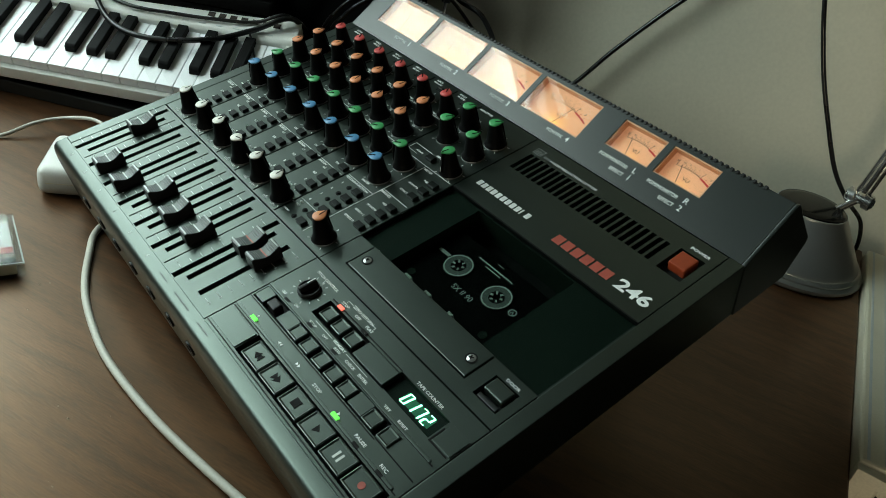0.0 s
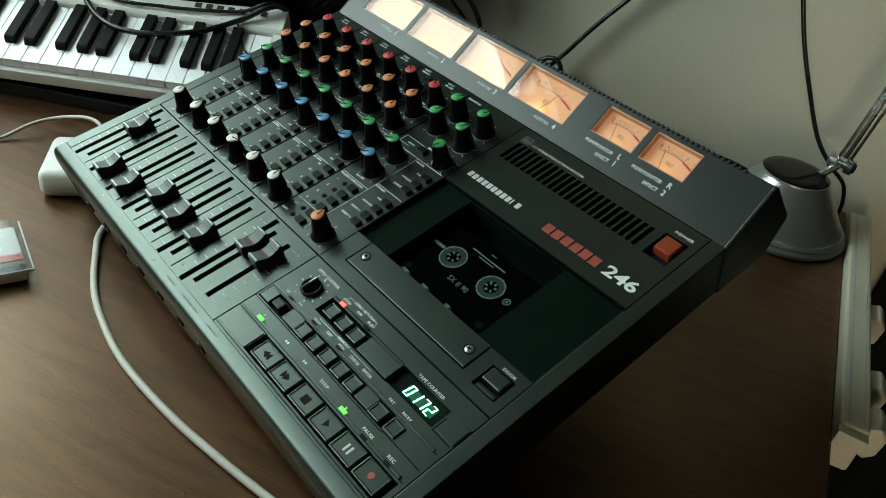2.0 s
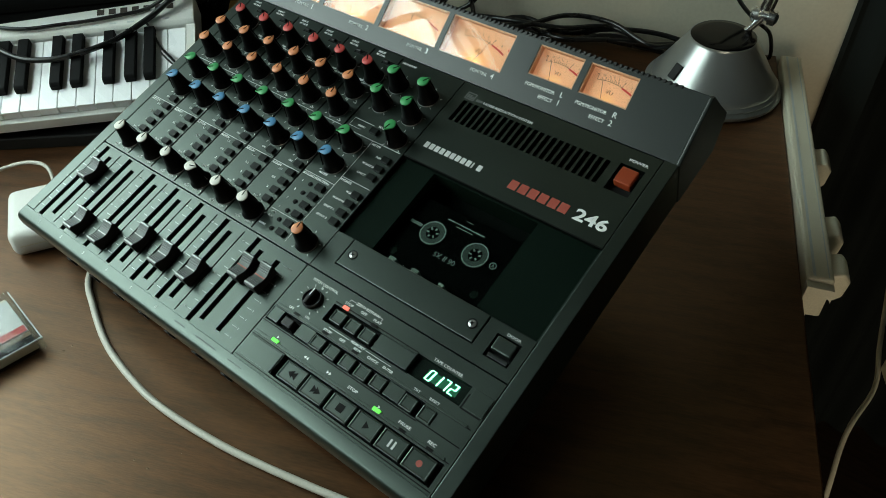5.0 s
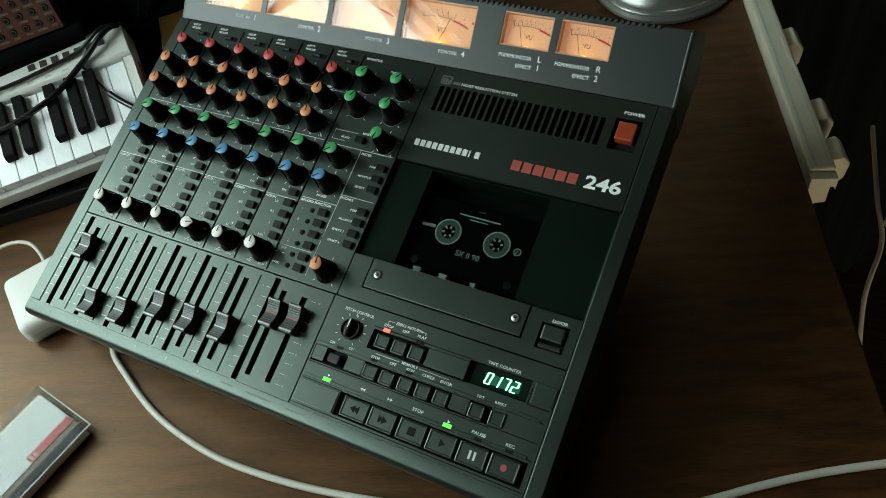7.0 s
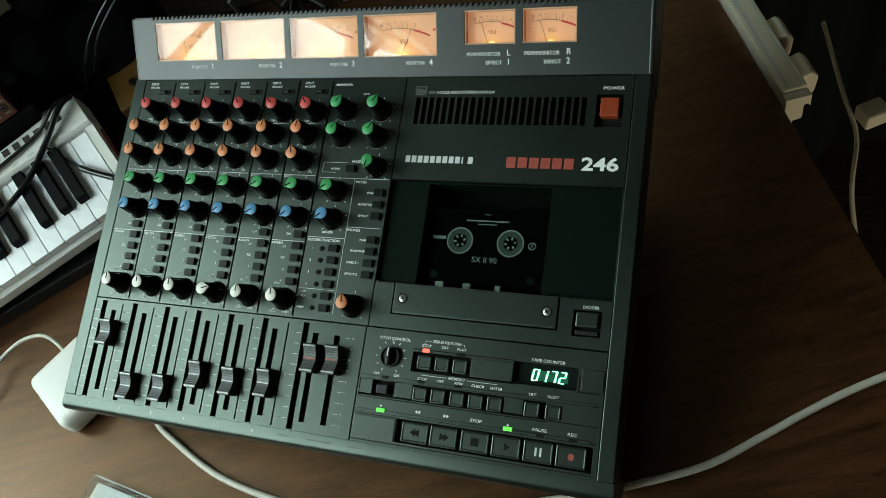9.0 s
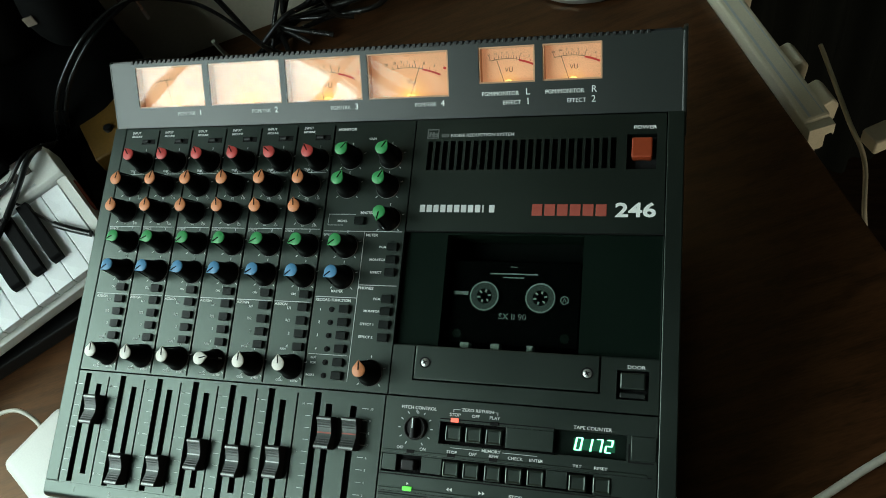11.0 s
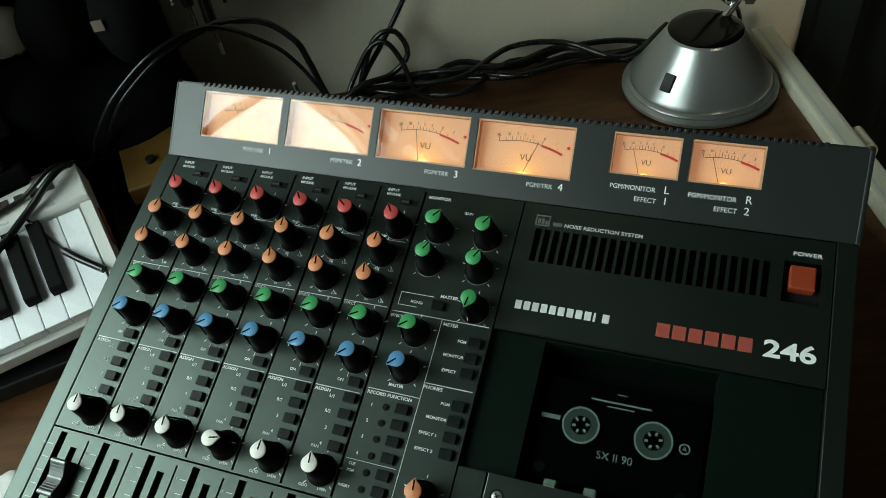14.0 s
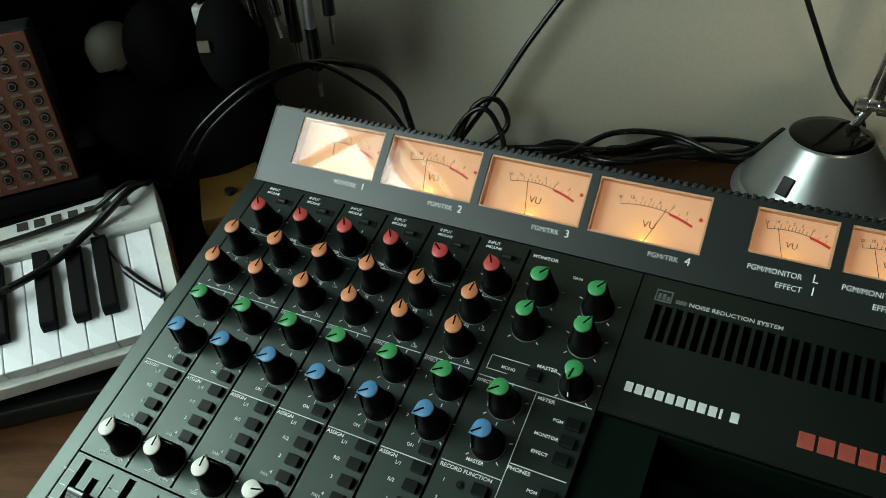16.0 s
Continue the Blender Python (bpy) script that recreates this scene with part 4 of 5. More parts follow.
for y, w in ((0.862, "PGM"), (0.760, "MONITOR"), (0.660, "EFFECT"), (0.452, "PGM"), (0.356, "MONITOR"), (0.255, "EFFECT 1"), (0.157, "EFFECT 2")):
    part("push_switch", SWITCH, M_SWITCH, rec, "", at(-0.352, y))
    print_at(w, -0.415 - 0.0175 * len(w), y - 0.010, 0.018, sx=1.1)
print_at("METER", -0.590, 0.945, 0.021, sx=1.1), print_at("PHONES", -0.605, 0.522, 0.021, sx=1.1)
line_at(-0.955, 0.985, -0.290, 0.985, 0.006), line_at(-0.60, 0.556, -0.290, 0.556, 0.006), line_at(-0.605, -0.19, -0.605, 0.985, 0.005)
print_at("MONITOR", -0.945, 1.840, 0.022, sx=1.1), print_at("GAIN", -0.66, 1.755, 0.018)
print_at("MASTER", -0.66, 1.128, 0.021, sx=1.1), print_at("MONO", -0.85, 1.060, 0.018), print_at("MASTER", -0.83, 0.490, 0.019)
print_at("EFFECT", -0.955, 0.945, 0.018)
line_at(-0.93, 1.125, -0.70, 1.125, 0.004), line_at(-0.93, 1.035, -0.93, 1.125, 0.004), line_at(-0.93, 1.035, -0.80, 1.035, 0.004)
part("push_switch", SWITCH, M_SWITCH, rec, "", at(-0.655, 1.070))


def fader_parts():
    prof = [(-0.0118, 0.0), (0.0118, 0.0), (0.0118, 0.0138), (0.0098, 0.0146), (0.0062, 0.0114), (0.002, 0.0098), (-0.002, 0.0098), (-0.0062, 0.0114), (-0.0098, 0.0146), (-0.0118, 0.0138)]
    body = mesh(prism(prof, -0.0058, 0.0058, "x", 0.0005), "fader_cap")
    bm = bmesh.new()
    q = prof[3:9]
    lo = [bm.verts.new((-0.0055, a, b + 0.0003)) for a, b in q]
    hi = [bm.verts.new((0.0055, a, b + 0.0003)) for a, b in q]
    for i in range(len(q) - 1):
        bm.faces.new((lo[i], lo[i + 1], hi[i + 1], hi[i]))
    top = mesh(bm, "grip_face")
    rib = bmesh.new()
    for s in (-1, 1):
        for i in range(4):
            t = 0.004 + 0.0017 * i
            z = 0.0098 + max(0, (t - 0.002)) / 0.0078 * 0.0048
            box(-0.0056, 0.0056, s * t - 0.00035, s * t + 0.00035, z - 0.0006, z + 0.00035, bm=rib)
    return body, top, mesh(rib, "grip_ribs")


F_BODY, F_TOP, F_RIB = fader_parts()
F_LINE = mesh(box(-0.0056, 0.0056, -0.0005, 0.0005, 0.0098, 0.0104), "index_line")
F_EDGE = mesh(box(-0.0057, 0.0057, -0.0106, -0.0094, 0.0141, 0.0149, bm=box(-0.0057, 0.0057, 0.0094, 0.0106, 0.0141, 0.0149)), "bright_edge")
F_LINE_R = F_LINE.copy()
for x, y in zip(SLOT_B, (-0.572, -1.012, -0.990, -0.832, -0.848, -0.822, -0.574, -0.566)):
    f = part("fader", F_BODY, M_FADERK, rec, "saddle-shaped slider cap", at(x + 0.02, y) @ Matrix.Diagonal((1, 1, 0.78, 1)))
    part("stem", ubox(-0.012, 0.012, -0.03, 0.03, -0.18, 0.002), M_PIT, f)
    part("grip_face", F_TOP, M_FADER, f)
    part("grip_ribs", F_RIB, M_FADERK, f)
    part("bright_edge", F_EDGE, M_FEDGE, f)
    master = x > -0.8
    part("index_line", F_LINE_R if master else F_LINE, M_REDPRINT if master else M_GREYPRINT, f)
for k, x in enumerate(SLOT_A):
    for i in range(9):
        y = -0.375 - 0.0875 * i
        line_at(x - 0.085, y, x - 0.040, y, 0.005, material=M_GREYPRINT, name="scale_tick")
    for w, i in (("10", 0), ("5", 4), ("0", 8)):
        print_at(w, x - 0.125, -0.382 - 0.0875 * i, 0.015, material=M_GREYPRINT)
for i in range(9):
    y = -0.375 - 0.0875 * i
    line_at(-0.455, y, -0.405, y, 0.005, material=M_GREYPRINT, name="scale_tick")
    print_at("10 9 8 7 6 5 4 2 0".split()[i], -0.39, y - 0.008, 0.016, material=M_GREYPRINT)
for k in range(6):
    print_at("123456"[k], -2.90 + 0.345 * k, -1.228, 0.028, z=-0.004, material=M_GREYPRINT)
for x0, x1 in ((-0.92, -0.80), (-0.66, -0.53), (-0.52, -0.43), (-0.28, -0.22), (-0.21, -0.13)):
    part("printed_bar", ubox(x0, x1, -1.222, -1.211, -0.01, -0.0025), M_DIMPRINT, rec)


# ------------------------------------------------------------ stand under the recorder
stand = thing("desktop_stand", Matrix(), "black tubular stand under the recorder", "stand")
def under(x, y, d):
    """A point d below the recorder's base."""
    return tuple(REC @ Vector((x, y, -0.0502 - d)))


for x in (-0.27, 0.085):
    part("rail", tube([under(x, -0.09, 0.006), under(x, 0.08, 0.006), under(x, 0.235, 0.006)], 0.006, 8, 0.05), M_BLACK, stand)
    top, foot = under(x, 0.235, 0.006), under(x, -0.09, 0.006)
    part("rear_leg", tube([top, (x, top[1] + 0.015, 0.06), (x, top[1] + 0.030, 0.006)], 0.006, 8, 0.03), M_BLACK, stand)
    part("front_leg", tube([foot, (x, foot[1] - 0.003, 0.006)], 0.006, 8, 0.02), M_BLACK, stand)
part("cross_bar", tube([under(-0.27, 0.20, 0.017), under(0.085, 0.20, 0.017)], 0.005, 8, 0.1), M_BLACK, stand)

# ------------------------------------------------------------ cables on the desk
def cable(name, pts, r, material, label, seg=10, step=0.006):
    return tagged(part(name, tube(pts, r, seg, step), material), label, "cable")


cable("white_cable", [(-0.30, -0.02, 0.0031), (-0.295, -0.06, 0.0031), (-0.268, -0.103, 0.0031), (-0.230, -0.124, 0.0031), (-0.180, -0.1435, 0.0031), (-0.130, -0.153, 0.0031), (-0.085, -0.1555, 0.0031), (-0.024, -0.1495, 0.0031), (0.03, -0.139, 0.0031), (0.09, -0.124, 0.0031),
                      (0.145, -0.107, 0.0031), (0.183, -0.0925, 0.0031), (0.2368, -0.068, 0.0031), (0.275, -0.040, 0.0031), (0.3107, -0.012, 0.0031), (0.345, 0.012, 0.0031), (0.385, 0.036, 0.0031), (0.408, 0.048, 0.001), (0.422, 0.056, -0.03), (0.43, 0.062, -0.30), (0.44, 0.10, -0.74)], 0.0031, M_CABLEW, "thick off-white cable curving over the desk")
cable("white_charger_cable", [(-0.50, -0.30, 0.0022), (-0.478, -0.18, 0.0022), (-0.478, -0.1335, 0.003), (-0.480, -0.10, 0.012), (-0.481, -0.074, 0.014), (-0.464, -0.055, 0.020), (-0.444, -0.046, 0.025), (-0.426, -0.043, 0.025), (-0.408, -0.049, 0.020), (-0.392, -0.060, 0.016)], 0.0021, M_CABLEW, "thin white charger cable rising from the desk")
ch = thing("power_adapter", pose(-0.365, -0.083, 0, 0, 0, 0), "white rounded power adapter half under the recorder's corner", "adapter")
bm = box(-0.040, 0.040, -0.036, 0.036, 0, 0.030, 0.009, 4)
part("shell", bm, M_WHITE, ch, "", pose(0, 0, 0.0002, 0, 0, -30))
part("seam", box(-0.0403, 0.0403, -0.027, 0.027, 0.0145, 0.0152), M_CREAM, ch, "", pose(0, 0, 0, 0, 0, -30))

# dust and crumbs lying on the desk
crumbs, rd = bmesh.new(), random.Random(21)
for k in range(90):
    x, y, q = rd.uniform(-0.45, 0.15), rd.uniform(-0.42, -0.16), rd.uniform(0.0003, 0.0009)
    bmesh.ops.create_cone(crumbs, segments=5, radius1=q, radius2=0.4 * q, depth=0.6 * q, matrix=Matrix.Translation((x, y, 0.3 * q)) @ Matrix.Diagonal((rd.uniform(0.6, 2.0), 1, 1, 1)))
tagged(part("dust", crumbs, M_TAN), "pale dust and crumbs scattered over the desk", "dust", kind="stuff")

# ------------------------------------------------------------ cassette case
CASE = pose(-0.2675, -0.2275, 0, 0, 0, -7.9) @ Matrix.Diagonal((1.11, 1.04, 1.0, 1))
case = thing("cassette_case", CASE, "clear cassette case with a white and red paper card", "cassette case")
for x0, x1, y0, y1, z0, z1 in ((-0.035, 0.035, -0.0545, 0.0545, 0.0002, 0.0014), (-0.035, 0.035, -0.0545, 0.0545, 0.0146, 0.0158), (-0.035, -0.0338, -0.0545, 0.0545, 0.0014, 0.0146), (-0.0338, 0.0338, -0.0545, -0.0533, 0.0014, 0.0146)):
    part("case_wall", box(x0, x1, y0, y1, z0, z1, 0.0003), M_CASE, case).visible_shadow = False
part("case_rim", box(0.0340, 0.035, -0.0545, 0.0545, 0.0132, 0.0145), M_PAPER, case, "pale moulded rim")
part("case_wall", box(0.0338, 0.035, -0.0545, 0.0545, 0.0014, 0.0130, 0.0003), M_CASE, case).visible_shadow = False
part("case_rim", box(-0.0338, 0.0338, 0.0535, 0.0545, 0.0120, 0.0145), M_PAPER, case, "pale moulded rim")
part("card", box(-0.026, 0.0105, -0.052, 0.049, 0.0130, 0.0136), M_PAPER, case, "white paper card")
part("card_spine", box(0.0107, 0.0190, -0.052, 0.049, 0.0128, 0.0137), M_PAPER, case, "card spine with a red band")
part("red_band", box(0.0109, 0.0188, 0.004, 0.0485, 0.0138, 0.0140), M_REDCARD, case)
for y in (0.006, 0.010):
    part("printed_bar", box(0.0125, 0.0170, y, y + 0.0018, 0.01405, 0.0142), M_PAPER, case)
part("printed_bar", box(0.0125, 0.0175, -0.012, 0.000, 0.0138, 0.0140), M_GREYPRINT, case)
for x, y, w in ((-0.012, 0.022, 0.004), (-0.004, 0.018, 0.003), (-0.009, -0.02, 0.004), (-0.007, 0.024, 0.002)):
    part("scribble", box(x, x + w, y, y + 0.0016, 0.01365, 0.0138), M_GREYPRINT, case)
part("cassette", box(-0.030, 0.0325, -0.051, 0.049, 0.0018, 0.0122, 0.001), M_CREAM, case)
part("inner_strip", box(0.0192, 0.0243, -0.051, 0.049, 0.0124, 0.0130), M_TAN, case, "tan card edge")
part("dark_edge", box(0.0245, 0.0322, -0.051, 0.049, 0.0124, 0.0130), M_PIT, case)

# ------------------------------------------------------------ keyboard
UU, VV = Vector((0.738, 0.675, 0)), Vector((-0.675, 0.738, 0))
KO = UU * (-0.192) + VV * 0.328 + Vector((0, 0, 0.052))
KM = Matrix.Translation(KO) @ Matrix.Rotation(math.atan2(0.675, 0.738), 4, "Z") @ Matrix.Rotation(radians(16), 4, "X") @ Matrix.Translation((-0.09, 0.004, 0)) @ Matrix.Rotation(radians(2.6), 4, "Z") @ Matrix.Translation((0.0829, 0.0026, 0.0036)) @ Matrix.Rotation(radians(1.92), 4, "Z") @ Matrix.Rotation(radians(4.78), 4, "X")
kb = thing("keyboard_controller", KM, "white piano-style controller keyboard lying across a black stand", "keyboard")
PITCH, NW, KEYLEN = 0.02052, 22, 0.099
KW = PITCH * NW
part("body", prism([(-0.006, -0.012), (-0.007, -0.026), (0.0, -0.032), (0.144, -0.030), (0.144, 0.008), (0.141, 0.0115), (0.104, 0.0085), (0.1005, 0.0045), (0.1005, -0.012)], -KW - 0.012, 0.0122, "x", 0.001), M_WHITE, kb)
part("end_cheek", prism([(-0.007, -0.012), (0.1000, -0.0118), (0.1000, 0.0044), (0.096, 0.003), (-0.002, 0.0005), (-0.007, -0.002)], 0.0015, 0.0120, "x", 0.001), M_WHITE, kb)
wk = bmesh.new()
box(-PITCH + 0.0004, -0.0004, 0, KEYLEN, -0.011, 0.0, 0.0007, bm=wk)
WKEY = mesh(wk, "white_key")
BKEY = mesh(prism([(0.0, 0.0), (0.0735, 0.0), (0.0735, 0.0085), (0.0045, 0.0090), (0.0012, 0.0065)], -0.0060, 0.0060, "x", 0.0008), "black_key")
for k in range(NW):
    part("white_key", WKEY, M_KEYWHITE, kb, "", pose(-PITCH * k, 0, 0))
    note = "CBAGFED"[k % 7]
    if note in "BAGED":
        shift = {"B": 0.0010, "A": 0.0, "G": -0.0042, "E": 0.0010, "D": -0.0010}[note]
        part("black_key", BKEY, M_KEYBLACK, kb, "", pose(-PITCH * (k + 1) + shift, 0.025, 0))
for k in range(7):
    part("name_block", box(-0.100 + 0.0135 * k, -0.092 + 0.0135 * k, 0.121, 0.129, 0.0104, 0.0110), M_INK, kb)
for k in range(9):
    part("legend", box(-0.02 - PITCH * k - 0.004, -0.02 - PITCH * k + 0.004, 0.1065, 0.1085, 0.0090, 0.0094), M_GREYPRINT, kb)
part("rubber_bumper", box(0.0123, 0.0142, 0.060, 0.100, -0.022, -0.012, 0.001), M_REDPRINT, kb, "small red strip on the end")
st = thing("keyboard_stand", KM, "black bracket stand carrying the keyboard", "stand")
for x in (-0.42, -0.06):
    part("bracket", prism([(0.01, -0.0335), (0.135, -0.0335), (0.122, -0.090), (0.004, -0.056)], x - 0.01, x + 0.01, "x", 0.001), M_BLACK, st)
part("base_box", box(-0.44, -0.04, 0.0, 0.10, -0.0002, 0.016, 0.002), M_BLACK, st, "", KM.inverted() @ Matrix.Translation(Vector((KO.x, KO.y, 0))) @ Matrix.Rotation(math.atan2(0.675, 0.738), 4, "Z"))

# cables lying over the keyboard and rising behind it
def dpt(x, y, z):
    return tuple(DESK @ Vector((x, y, z)))


def kpt(x, y, z):
    return tuple(KM @ Vector((x, y, z)))


cable("black_lead", [kpt(-0.262, 0.155, 0.030), kpt(-0.240, 0.123, 0.0150), kpt(-0.200, 0.076, 0.0118), kpt(-0.150, 0.060, 0.0118), kpt(-0.085, 0.076, 0.0118), kpt(-0.040, 0.105, 0.0135), kpt(0.002, 0.132, 0.020), dpt(-0.714, 0.256, 0.086), dpt(-0.688, 0.256, 0.122), dpt(-0.660, 0.260, 0.153), dpt(-0.614, 0.272, 0.182), dpt(-0.572, 0.30, 0.187), dpt(-0.556, 0.33, 0.172), dpt(-0.529, 0.33, 0.164), dpt(-0.507, 0.33, 0.140), dpt(-0.500, 0.33, 0.116), dpt(-0.489, 0.335, 0.06), dpt(-0.47, 0.35, 0.006)], 0.0033, M_CABLEK, "black lead lying over the keys")
cable("black_lead", [kpt(-0.30, 0.150, 0.0150), kpt(-0.20, 0.112, 0.0135), kpt(-0.134, 0.110, 0.0135), kpt(-0.081, 0.114, 0.0135), kpt(-0.040, 0.121, 0.0140), kpt(-0.004, 0.134, 0.022), dpt(-0.720, 0.250, 0.090), dpt(-0.695, 0.250, 0.127), dpt(-0.667, 0.254, 0.158), dpt(-0.620, 0.266, 0.188), dpt(-0.575, 0.295, 0.188), dpt(-0.537, 0.33, 0.145), dpt(-0.512, 0.33, 0.116), dpt(-0.48, 0.33, 0.05), dpt(-0.45, 0.35, 0.006)], 0.0022, M_CABLEK, "black lead lying along the keyboard's rear panel")
pl = thing("jack_lead", Matrix(), "short black lead with a moulded plug lying on the keys", "cable")
part("lead", tube([kpt(-0.044, 0.104, 0.012), kpt(-0.038, 0.094, 0.006), kpt(-0.030, 0.074, 0.0025), kpt(-0.024, 0.060, 0.003)], 0.0013, 8, 0.004), M_CABLEK, pl)
part("plug_body", tube([kpt(-0.0245, 0.061, 0.0036), kpt(-0.018, 0.051, 0.0040), kpt(-0.010, 0.040, 0.0040), kpt(0.000, 0.027, 0.0046)], 0.0034, 10, 0.006), M_CABLEK, pl)

# ------------------------------------------------------------ patch module behind the keyboard
SM = Matrix.Translation((-0.492, 0.166, 0.139)) @ Matrix.Rotation(radians(50), 4, "Z") @ Matrix.Rotation(radians(80), 4, "X")
sy = thing("patch_module", SM, "red-brown panel with rows of small sockets, standing upright", "synthesizer")
part("panel", box(-0.26, 0, 0, 0.122, -0.004, 0, 0.001), M_SYNTH, sy)
part("case", box(-0.262, 0.002, -0.002, 0.124, -0.060, -0.005, 0.002), M_BLACK, sy)
M_SOCK = mat("socket_black", (0.008, 0.007, 0.007), 0.5, vary=0.1, spec=0.2)
M_NUT = mat("socket_nut", (0.08, 0.085, 0.08), 0.4, metal=0.7, vary=0.1, bump=0)
SOCK = mesh(lathe([(0, 0.0004), (0.0024, 0.0004), (0.0024, 0.0012), (0.0042, 0.0004), (0.0042, 0)], 16), "socket")
NUT = mesh(lathe([(0.0023, 0.0012), (0.0023, 0.0018), (0.0029, 0.0018), (0.0029, 0.0010)], 16), "nut")
LABS = [mesh(box(-w, w, -0.0013, 0.0013, 0, 0.0003, 0.0008), "socket_label") for w in (0.0036, 0.0047, 0.0056)]
rl = random.Random(3)
for i in range(18):
    for j in range(8):
        x, y = -0.0085 - 0.0141 * i, 0.0125 + 0.0141 * j
        sk = part("socket", SOCK, M_SOCK, sy, "", pose(x, y, 0))
        part("nut", NUT, M_NUT, sk)
        part("socket_label", LABS[rl.randrange(3)], M_LABEL, sy, "", pose(x + 0.0005, y - 0.0068, 0.0001))
ec = thing("equipment_case", Matrix.Translation((-0.492, 0.166, 0)) @ Matrix.Rotation(radians(50), 4, "Z"), "black equipment case standing behind the keyboard", "case")
part("case_body", box(-0.30, 0.015, 0.0, 0.17, 0, 0.118, 0.004), M_CLOTH, ec)
part("case_lid", box(-0.302, 0.017, -0.002, 0.172, 0.1185, 0.136, 0.004), M_CLOTH, ec)

# yellow effect box on a black block beside the recorder
eb = thing("effect_pedal", pose(-0.43, 0.268, 0.062, 0, 0, 40) @ Matrix.Scale(0.8, 4), "yellow enamelled effect box with black knobs", "effect pedal")
part("housing", prism([(-0.055, 0.0), (0.055, 0.0), (0.055, 0.040), (0.02, 0.040), (-0.055, 0.024)], -0.034, 0.034, "x", 0.002), M_YELLOW, eb)
for x in (-0.022, 0.0, 0.022):
    part("knob", lathe([(0.0098, 0.0), (0.0088, 0.017), (0.007, 0.0185), (0, 0.0185)], 18), M_BLACK, eb, "", pose(x, 0.038, 0.040))
part("footswitch", lathe([(0.006, 0), (0.006, 0.006), (0, 0.007)], 16), M_BLACK, eb, "", pose(0, -0.02, 0.030))
bk = thing("black_riser", pose(-0.43, 0.268, 0, 0, 0, 40), "black block under the yellow effect box", "riser")
part("block", box(-0.05, 0.05, -0.07, 0.07, 0, 0.0615, 0.003), M_BLACK, bk)

# ------------------------------------------------------------ desk lamp
LM = DESK @ pose(-0.085, 0.3465, 0) @ Matrix.Scale(0.92, 4)
lp = thing("desk_lamp", LM, "silver cone-shaped desk lamp base with a black top and thin arms", "lamp")
part("base", lathe([(0, 0.0), (0.088, 0.0), (0.0915, 0.003), (0.0915, 0.007), (0.0885, 0.0095), (0.0868, 0.0105), (0.0872, 0.0125), (0.0850, 0.0150), (0.0828, 0.0158), (0.0822, 0.0185), (0.0785, 0.0225), (0.044, 0.0745), (0.0435, 0.0765), (0.0425, 0.0770)], 64), M_ALU, lp, "brushed silver stepped cone")
part("top_disc", lathe([(0.0425, 0.0766), (0.0405, 0.0785), (0.030, 0.0800), (0, 0.0806)], 40), M_GLOSSBLACK, lp, "glossy black top")
part("rocker_switch", box(-0.0065, 0.0065, -0.0105, 0.0105, -0.002, 0.0022, 0.001), M_BLACK, lp, "", Matrix.Rotation(radians(-142), 4, "Z") @ pose(0.068, 0, 0.040, 0, 56, 0) @ Matrix.Rotation(radians(90), 4, "Z"))
JX, JY, JZ = 0.0471, 0.0262, 0.0967
part("joint", lathe([(0.006, -0.017), (0.010, -0.015), (0.010, -0.006), (0.006, -0.005), (0.006, 0.005), (0.010, 0.006), (0.010, 0.015), (0.006, 0.017)], 18), M_CHROME, lp, "chrome arm joint", pose(JX, JY, JZ, 0, 90, -20))
part("post", tube([(0.028, 0.018, 0.076), (JX, JY, JZ)], 0.005, 10, 0.01), M_CHROME, lp)
for o in (-0.013, 0.013):
    part("arm", tube([(JX + o * 0.5, JY, JZ + 0.004), (JX + 0.035 + o * 0.5, JY + 0.01, JZ + 0.26), (JX + 0.06 + o * 0.5, JY + 0.01, JZ + 0.42)], 0.0028, 8, 0.1), M_CHROME, lp, "thin chrome arm")
part("spring", tube([(JX, JY - 0.004, JZ + 0.01), (JX + 0.013, JY, JZ + 0.11)], 0.0036, 8, 0.05), M_CHROME, lp)

# ------------------------------------------------------------ power strip on the desk's edge
ps = thing("power_strip", DESK @ pose(0.0005, -0.012, -0.036), "long off-white power strip fixed along the desk's edge", "power strip")
part("housing", box(0, 0.0255, 0.014, 0.434, 0, 0.050, 0.003), M_CREAM, ps)
part("channel", box(0.006, 0.0085, 0.018, 0.430, 0.0501, 0.0503), M_GREYPRINT, ps)
part("channel", box(0.0195, 0.0205, 0.018, 0.430, 0.0501, 0.0503), M_GREYPRINT, ps)
part("end_cap", prism([(0.0, 0.0), (0.008, 0.0), (0.010, 0.034), (0.022, 0.036), (0.0250, 0.030), (0.0250, 0.046), (0.0, 0.048)], 0.004, 0.0135, "y", 0.0006), M_CREAM, ps, "cream end piece")
for y in (0.048, 0.105, 0.225):
    p = part("plug", prism([(0.0258, 0.010), (0.036, 0.006), (0.044, 0.014), (0.046, 0.034), (0.038, 0.044), (0.0258, 0.040)], y - 0.016, y + 0.016, "y", 0.003), M_CREAM, ps, "off-white mains plug")

